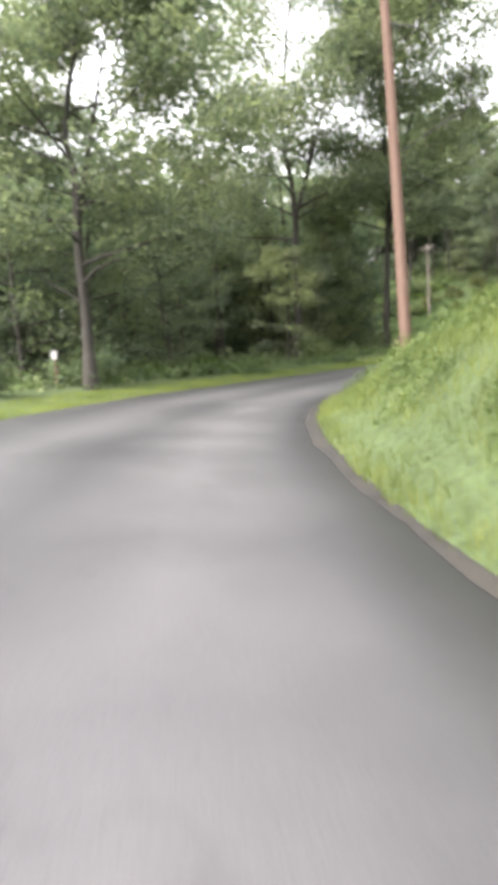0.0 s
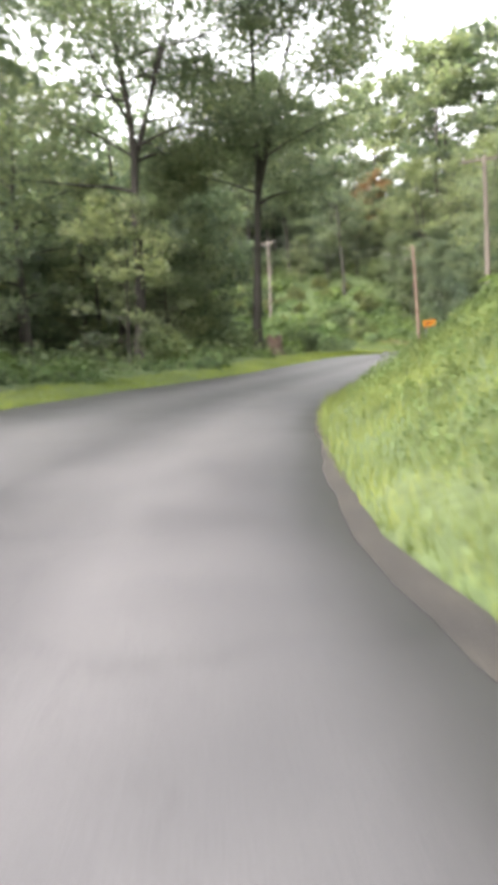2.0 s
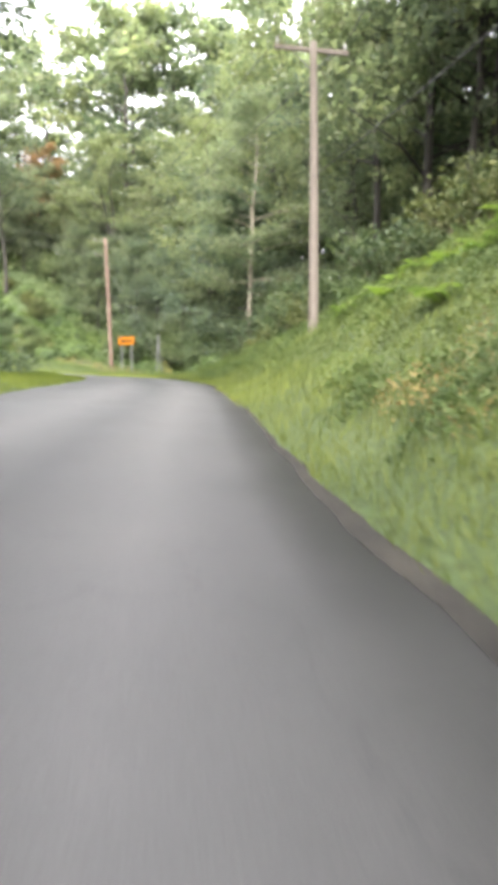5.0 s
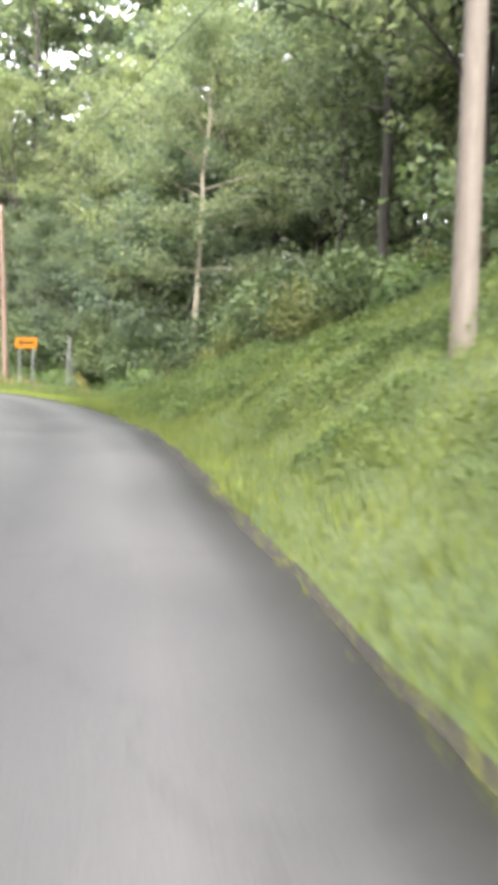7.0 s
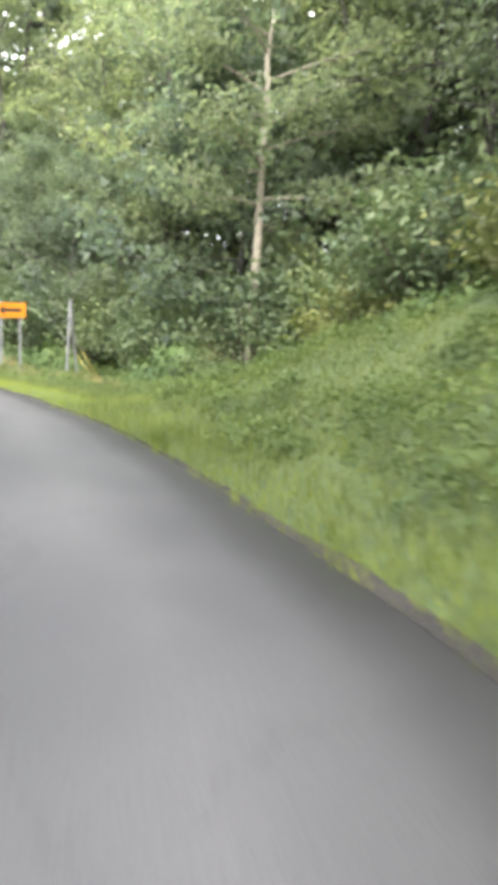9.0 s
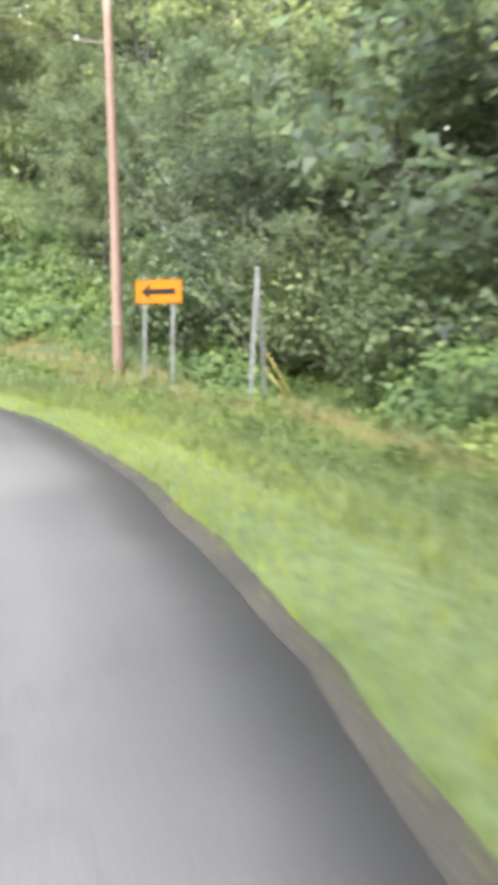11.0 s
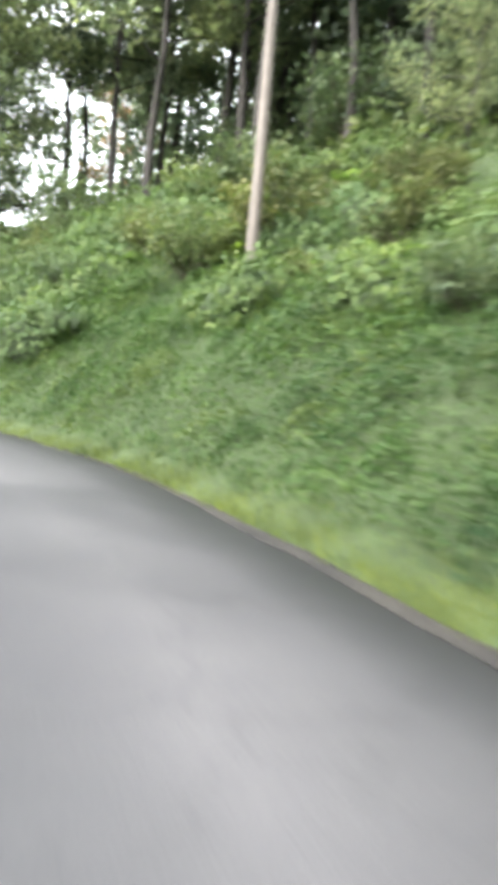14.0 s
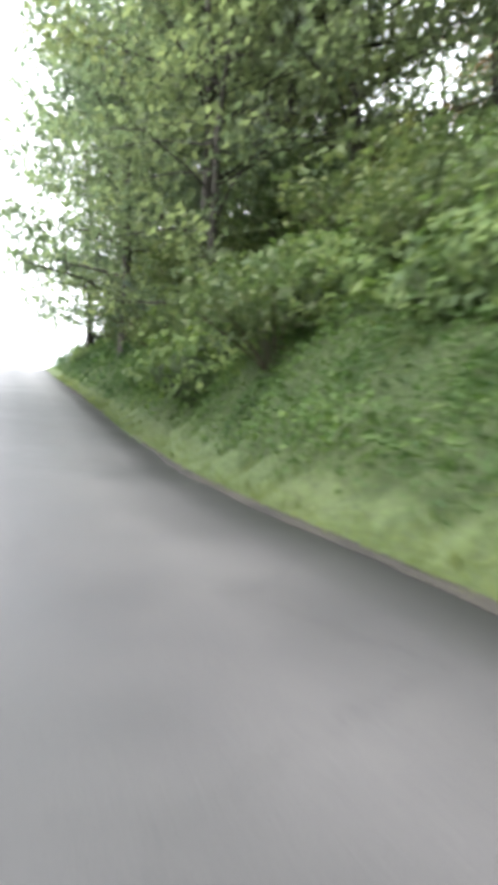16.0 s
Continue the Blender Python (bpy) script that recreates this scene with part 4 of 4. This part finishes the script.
def scatter(count, make, gap, kinds, sizes, tries=4000, protos=None):
    protos = protos or TREES
    made = 0
    for _ in range(tries):
        if made >= count:
            break
        x, y = make()
        if protos in (BUSHES, FERNS) and any((x - a) ** 2 + (y - b0) ** 2 < r0 * r0 for a, b0, r0 in CLEAR):
            continue
        if any((x - a) ** 2 + (y - b0) ** 2 < gap * gap for a, b0 in SPOTS):
            continue
        if protos not in (BUSHES, FERNS) and any((x - a) ** 2 + (y - b0) ** 2 < 7.5 for a, b0 in GLADE):
            continue
        SPOTS.append((x, y))
        k = int(rng.choice(kinds))
        stand(protos[k], x, y, rng.uniform(0, 6.28), rng.uniform(*sizes), 0.42 if protos is BUSHES and k < 2 else 0.15)
        made += 1


def right_zone(s0, s1, d0, d1):
    def make():
        s = rng.uniform(s0, s1)
        x, y = at_road(s, right_edge(s) - rng.uniform(d0, d1))
        return float(x[0]), float(y[0])
    return make


def left_wood(near, far_off):
    def make():
        while True:
            x, y = rng.uniform(-36, 12), rng.uniform(24, 78)
            s, lat, _ = place_on_line(x, y)
            if near < lat[0] - left_edge(s)[0] < far_off and x < 0.335 * (y - 23) - 1.0 and y < 70 + x:
                return x, y
    return make


SPOTS += [(-5.15, 21.9), (3.35, 39.8), (9.2, 42.0), (36.93, 57.8), (25.2, 88.2), (34.7, 70.3)]
scatter(12, left_wood(5, 14), 3.4, [2, 3, 2, 0], (0.55, 0.85), protos=NEAR_TREES)
scatter(34, left_wood(9, 60), 3.0, [0, 1, 2, 3, 3, 5, 5], (0.62, 0.8), protos=FAR_TREES)
scatter(12, right_zone(22, 40, 9, 18), 3.0, [0, 2, 3, 5], (0.9, 1.2))
scatter(13, right_zone(40, 61, 8.5, 18), 3.0, [4, 4, 2, 1, 1, 4], (1.0, 1.3))
scatter(12, right_zone(24, 62, 18, 36), 3.2, [0, 2, 3, 1], (1.1, 1.35), protos=FAR_TREES)
SPOTS += [(43.2, 72.6), (42.6, 67.6), (43.6, 63.0)]
scatter(9, right_zone(73, 85, 9.5, 12.5), 2.3, [3], (0.5, 0.75), protos=NEAR_TREES)
scatter(8, right_zone(82, 93, 11, 14), 2.4, [3, 2, 3], (0.45, 0.7), protos=NEAR_TREES)
scatter(7, right_zone(60, 80, 12.5, 17), 3.0, [0, 1, 2], (0.85, 1.15), protos=NEAR_TREES)
scatter(8, right_zone(60, 80, 15, 20), 2.9, [5, 3, 1, 4, 2], (0.9, 1.25))
scatter(17, right_zone(60, 84, 18, 38), 3.6, [0, 3, 2, 1], (1.35, 1.7), protos=FAR_TREES)
scatter(8, right_zone(74, 90, 19, 31), 2.6, [5, 3, 5], (0.5, 0.8), protos=FAR_TREES)
scatter(8, right_zone(77, 89, 11, 18), 2.7, [0, 2, 1], (0.6, 0.9), protos=NEAR_TREES)
scatter(4, right_zone(78, 90, 9, 15), 3.0, [4], (0.75, 1.0))
scatter(8, right_zone(89, 104, 9, 17), 2.8, [4, 4, 4, 2], (0.75, 1.05))
scatter(11, right_zone(78, 106, 17, 34), 3.4, [4, 2, 1, 0], (1.05, 1.4), protos=FAR_TREES)
scatter(6, right_zone(82, 105, 16, 25), 2.6, [5, 5, 3], (0.4, 0.55), protos=FAR_TREES)
scatter(7, right_zone(94, 109, 17, 27), 2.4, [5, 3, 5], (0.45, 0.7), protos=FAR_TREES)
scatter(16, left_wood(14, 45), 2.6, [5, 5, 3], (0.5, 0.75), protos=FAR_TREES)
scatter(7, right_zone(99, 112, 8, 17), 2.6, [4, 4, 4], (0.8, 1.0))
scatter(22, right_zone(110, 134, 1.4, 9), 2.0, [3, 3, 1, 3], (0.8, 1.2), protos=NEAR_TREES)

# the wood farther off, one mass
r = np.random.default_rng(70)
lv, wv = [], []
def far_tree(x, y, hh, w, leaves, leaf):
    z = float(ground_z(x, y)[0])
    d = r.normal(size=(leaves, 3))
    d /= np.linalg.norm(d, axis=1)[:, None]
    d *= r.uniform(0.5, 1.08, (leaves, 1)) * (1 + 0.25 * np.sin(d[:, :1] * 5 + x) * np.sin(d[:, 2:] * 6 + y))
    lv.append(leaf_arrays(r, np.array([x, y, z + hh * 0.55]) + d * np.array([w, w, hh * 0.5]), leaf, 0.45, 0.7, True))
    wv.append(tube_arrays(np.array([[x, y, z - 0.3], [x + 0.2, y, z + hh * 0.5], [x, y, z + hh * 0.9]]), [0.22, 0.16, 0.04], 6))


def off_road(s, d):
    return tuple(float(v[0]) for v in at_road(s, right_edge(s) - d))


for k in range(56):
    far_tree(*off_road(r.uniform(56, 98), r.uniform(34, 62)), r.uniform(16, 23), r.uniform(3.4, 5.0), 560, 0.64)
for k in range(60):
    x, y = r.uniform(-62, -2), r.uniform(30, 78)
    if y > 70 + x * 0.3 or x > -34 and y < 60:
        x -= 26
    far_tree(x, y, r.uniform(10, 15), r.uniform(3.0, 4.8), 500, 0.6)
for k in range(60):
    far_tree(*off_road(r.uniform(80, 114), r.uniform(24, 46)), r.uniform(9, 14), r.uniform(3.0, 4.6), 520, 0.56)
for k in range(44):
    far_tree(r.uniform(-58, 4), r.uniform(76, 94), r.uniform(12, 17), r.uniform(3.4, 5.0), 560, 0.66)
for k in range(32):
    far_tree(*off_road(r.uniform(48, 94), r.uniform(27, 38)), r.uniform(4, 6), r.uniform(3.0, 4.8), 460, 0.56)
for k in range(54):
    y = r.uniform(50, 76)
    far_tree(r.uniform(-34, 0.3 * (y - 23) - 4), y, r.uniform(14, 19), r.uniform(3.2, 4.6), 600, 0.6)
for k in range(34):
    far_tree(*off_road(r.uniform(90, 116), r.uniform(13, 30)), r.uniform(8, 13), r.uniform(2.8, 4.0), 560, 0.46)
for k in range(18):
    far_tree(*off_road(r.uniform(96, 124), r.uniform(15, 30)), r.uniform(9, 14), r.uniform(2.6, 3.8), 420, 0.5)
far_wood = new("far_woods", mesh_of("far_woods", *joined(lv), M_LEAF_DARK))
tagged(far_wood, "mass of dark green trees deeper in the wood", "woods", kind="stuff")
far_stems = new("far_trunk_rows", mesh_of("far_trunk_rows", *joined(wv), M_BARK, True))
tagged(far_stems, "distant dark tree stems deeper in the wood", "woods", kind="stuff")

for t, (x, y) in zip(NEAR_TREES, ((43.2, 72.6), (42.6, 67.6), (43.6, 63.0), (-4.5, 113.5))):
    t.location = (x, y, float(ground_z(x, y)[0]) - 0.15)

# the six patterns themselves take their place in the wood
for t, (x, y) in zip(TREES + FAR_TREES, ((-14, 36), (-17, 40), (33, 40), (45, 68), (30, 94), (39, 60), (-22, 44), (-25, 38), (48, 52), (50, 76), (36, 100), (54, 62))):
    t.location = (x, y, float(ground_z(x, y)[0]) - 0.15)

# ---- shrubs over the ground ----
def left_brush():
    s = rng.uniform(4, 47)
    x, y = at_road(s, left_edge(s) + rng.uniform(2.4, 6.5))
    return float(x[0]), float(y[0])


SPOTS.clear()
scatter(44, left_brush, 1.0, [0, 2, 0, 1, 2], (0.5, 1.1), protos=BUSHES)
scatter(40, right_zone(28, 60, 5.6, 10), 1.2, [2, 2, 3, 0], (0.7, 1.4), protos=BUSHES)
scatter(15, right_zone(57, 78, 7.5, 12.5), 2.0, [4], (0.75, 1.3), protos=BUSHES)
scatter(18, right_zone(57, 70, 5.5, 10), 1.1, [2, 1, 0, 3], (0.6, 1.0), protos=BUSHES)
scatter(46, right_zone(70, 84, 6.5, 14), 1.2, [0, 0, 1, 1, 0, 2], (0.6, 1.3), protos=BUSHES)
scatter(34, right_zone(82, 106, 3.6, 6.5), 1.0, [2, 3, 1, 2], (0.45, 0.85), protos=BUSHES)
scatter(20, right_zone(96, 114, 2.4, 8), 1.4, [2, 1, 0, 2], (0.9, 1.5), protos=BUSHES)
scatter(40, right_zone(82, 112, 5.0, 11), 1.0, [0, 1, 0, 3, 1], (0.6, 1.2), protos=BUSHES)
scatter(12, right_zone(80, 106, 11, 17), 2.2, [4], (0.7, 1.1), protos=BUSHES)
SPOTS.clear()
scatter(9, right_zone(106, 130, 2.4, 6), 1.8, [4], (0.7, 1.1), protos=BUSHES)
scatter(26, right_zone(86, 114, 4.2, 7.0), 1.5, [0, 1, 2, 1], (0.65, 1.05), protos=BUSHES)
scatter(22, right_zone(104, 135, 1.6, 6), 1.1, [0, 1, 2], (0.6, 1.1), protos=BUSHES)
scatter(22, right_zone(98, 112, 3.0, 7.5), 1.0, [0, 1, 1], (0.85, 1.25), protos=BUSHES)
for t, (x, y) in zip(BUSHES, ((36.2, 60.2), (33.2, 76.0), (40.5, 70.0), (34.4, 80.4), (38.6, 61.9))):
    k = 1.2
    t.location, t.scale = (x, y, float(ground_z(x, y)[0]) - 0.1), (k, k, k)


for t, (s, d) in zip(FERNS, ((36.0, 3.6), (38.2, 4.1))):
    x, y = (float(v[0]) for v in at_road(s, right_edge(s) - d))
    t.location = (x, y, float(ground_z(x, y)[0]))
    tagged(t, "bright lime-green fern clump on the grassy bank", "fern", "ferns on the bank")
SPOTS.clear()
scatter(34, right_zone(30, 44, 2.6, 4.8), 0.5, [0, 1], (0.55, 0.9), protos=FERNS)
scatter(26, right_zone(80, 93, 4.5, 10), 0.9, [0, 1], (0.7, 1.2), protos=FERNS)
scatter(12, right_zone(92, 108, 5, 10), 0.9, [0, 1], (1.0, 1.6), protos=FERNS)


# ---- grass and weeds ----
def blades(name, s0, s1, d0, d1, side, count, height, material, label, seed):
    r = np.random.default_rng(seed)
    s = r.uniform(s0, s1, count)
    d = d0 + (d1 - d0) * r.uniform(0, 1, count)
    x, y = at_road(s, right_edge(s) - d if side < 0 else left_edge(s) + d)
    z = ground_z(x, y)
    tall = height * r.uniform(0.5, 1.4, count) * (0.75 + 0.5 * np.clip(lumps(x * 2, y * 2) + 0.5, 0, 1))
    a, lean = r.uniform(0, 6.28, count), r.uniform(0.1, 0.7, count) * tall
    w = r.uniform(0.004, 0.010, count) * (height / 0.2) ** 0.5
    b0 = np.column_stack([x, y, z - 0.02])
    side_v = np.column_stack([np.cos(a), np.sin(a), np.zeros(count)]) * w[:, None]
    a2 = a + r.uniform(0.8, 2.3, count)
    tip = b0 + np.column_stack([np.cos(a2) * lean, np.sin(a2) * lean, tall])
    v = np.stack([b0 - side_v, b0 + side_v, tip], 1).reshape(-1, 3)
    ob = new(name, mesh_of(name, v, np.arange(count * 3).reshape(-1, 3), material))
    return tagged(ob, label, "grass", kind="stuff")


def weeds(name, s0, s1, d0, d1, side, count, size, rise, material, label, seed):
    r = np.random.default_rng(seed)
    s = r.uniform(s0, s1, count)
    d = d0 + (d1 - d0) * r.uniform(0, 1, count)
    x, y = at_road(s, right_edge(s) - d if side < 0 else left_edge(s) + d)
    clump = np.clip(lumps(x * 1.3 + 5, y * 1.3) * 1.4 + 0.5, 0.25, 1.25)
    z = ground_z(x, y) + rise * clump * r.uniform(0.0, 1, count) ** 0.7
    v, f = leaf_arrays(r, np.column_stack([x, y, z]), size * (0.6 + 0.5 * clump), 0.35, 0.55, True)
    ob = new(name, mesh_of(name, v, f, material))
    return tagged(ob, label, "weeds", kind="stuff")


def clumps(name, s0, s1, d0, d1, count, per, radius, rise, leaf, material, label, seed):
    """Leafy tufts that stand up from the bank in separate cushions."""
    r = np.random.default_rng(seed)
    s = r.uniform(s0, s1, count)
    x, y = at_road(s, right_edge(s) - r.uniform(d0, d1, count))
    big = r.uniform(0.5, 1.25, count)
    a, u = r.uniform(0, 6.28, (count, per)), np.sqrt(r.uniform(0, 1, (count, per)))
    px = (x[:, None] + np.cos(a) * u * radius * big[:, None]).ravel()
    py = (y[:, None] + np.sin(a) * u * radius * big[:, None]).ravel()
    lift = (rise * big[:, None] * (1 - u ** 2) * r.uniform(0.45, 1.1, (count, per))).ravel()
    v, f = leaf_arrays(r, np.column_stack([px, py, ground_z(px, py) + lift + 0.02]), leaf, 0.4, 0.5, True)
    return tagged(new(name, mesh_of(name, v, f, material)), label, "weeds", kind="stuff")


clumps("weed_tufts", 1, 32, 0.9, 5.5, 130, 190, 0.42, 0.5, 0.07, M_WEED, "leafy green tufts standing up from the bank", 31)
clumps("weed_tufts", 1, 30, 1.2, 6.0, 80, 170, 0.36, 0.42, 0.07, M_GRASS, "grassy green tufts among the bank's grass", 32)
clumps("weed_tufts", 30, 62, 0.9, 6.0, 100, 170, 0.5, 0.3, 0.075, M_GRASS, "pale green tufts on the grassy bank", 33)
clumps("weed_tufts", 60, 86, 1.8, 8.0, 90, 170, 0.42, 0.4, 0.09, M_WEED, "leafy tufts on the slope below the shrubs", 34)
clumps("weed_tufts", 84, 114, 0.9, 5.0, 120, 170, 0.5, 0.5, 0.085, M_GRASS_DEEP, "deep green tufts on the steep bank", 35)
clumps("weed_tufts", 84, 114, 0.8, 5.5, 70, 170, 0.5, 0.45, 0.09, M_WEED, "lighter leafy tufts on the steep bank", 36)
clumps("weed_tufts", 29, 60, 0.8, 6.0, 130, 190, 0.45, 0.36, 0.08, M_WEED, "tall leafy weeds in tufts on the bank", 37)
blades("bank_grass", -4, 62, 0.02, 4.8, -1, 105000, 0.18, M_GRASS, "thick green grass on the roadside bank", 1)
blades("slope_grass", 62, 84, 0.8, 5.0, -1, 24000, 0.2, M_GRASS, "tall green grass on the slope", 2)
blades("verge_grass", 80, 97, -0.05, 0.8, -1, 9000, 0.1, M_VERGE, "narrow yellow-green verge below the bank", 19)
blades("verge_grass", 40, 82, -0.08, 1.5, -1, 30000, 0.10, M_VERGE, "short yellow-green mown verge grass", 3)
blades("verge_grass", -4, 62, -0.06, 1.9, 1, 62000, 0.11, M_VERGE, "short yellow-green verge grass across the road", 4)
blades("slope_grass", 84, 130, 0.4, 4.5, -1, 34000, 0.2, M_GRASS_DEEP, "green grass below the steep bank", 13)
weeds("weeds", 2, 30, 0.5, 5, -1, 36000, 0.048, 0.3, M_WEED, "leafy green weeds on the bank", 5)
weeds("weeds", 30, 62, 1.0, 8, -1, 56000, 0.055, 0.36, M_WEED, "leafy green weeds on the bank", 6)
weeds("weeds", 60, 84, 1.6, 6.5, -1, 34000, 0.07, 0.28, M_WEED, "low green weeds below the sign", 11)
weeds("weeds", 60, 84, 6, 14, -1, 64000, 0.09, 0.55, M_WEED, "tangled green weeds below the wood", 7)
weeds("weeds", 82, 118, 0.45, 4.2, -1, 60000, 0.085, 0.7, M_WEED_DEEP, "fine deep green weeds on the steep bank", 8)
weeds("weeds", 82, 114, 4.2, 11, -1, 44000, 0.10, 0.7, M_BUSH, "tangled bright green vines on the steep bank", 15)
weeds("weeds", 112, 140, 0.3, 7, -1, 16000, 0.16, 0.7, M_WEED_DEEP, "deep green weeds below the trees on the crest", 16)
blades("verge_grass", 84, 130, -0.05, 0.6, -1, 20000, 0.12, M_GRASS, "narrow green verge below the steep bank", 17)
weeds("weeds", 66, 114, 9, 17, -1, 30000, 0.2, 0.9, M_WEED, "tall green weeds between the tree trunks", 18)
weeds("forest_undergrowth", -4, 62, 1.8, 18, 1, 26000, 0.22, 0.8, M_BUSH_DARK, "dark leafy undergrowth of the wood", 9)
weeds("forest_undergrowth", 20, 112, 9, 30, -1, 40000, 0.36, 1.5, M_BUSH_DARK, "dark leafy undergrowth beneath the trees", 12)
blades("dry_grass", 64, 86, 3.2, 6.2, -1, 7000, 0.32, M_DRY, "patches of dry brownish grass stalks", 10)
weeds("dry_weeds", 33.4, 35.8, 0.9, 2.1, -1, 1000, 0.05, 0.4, M_DRY, "tawny dry weeds among the grass", 14)
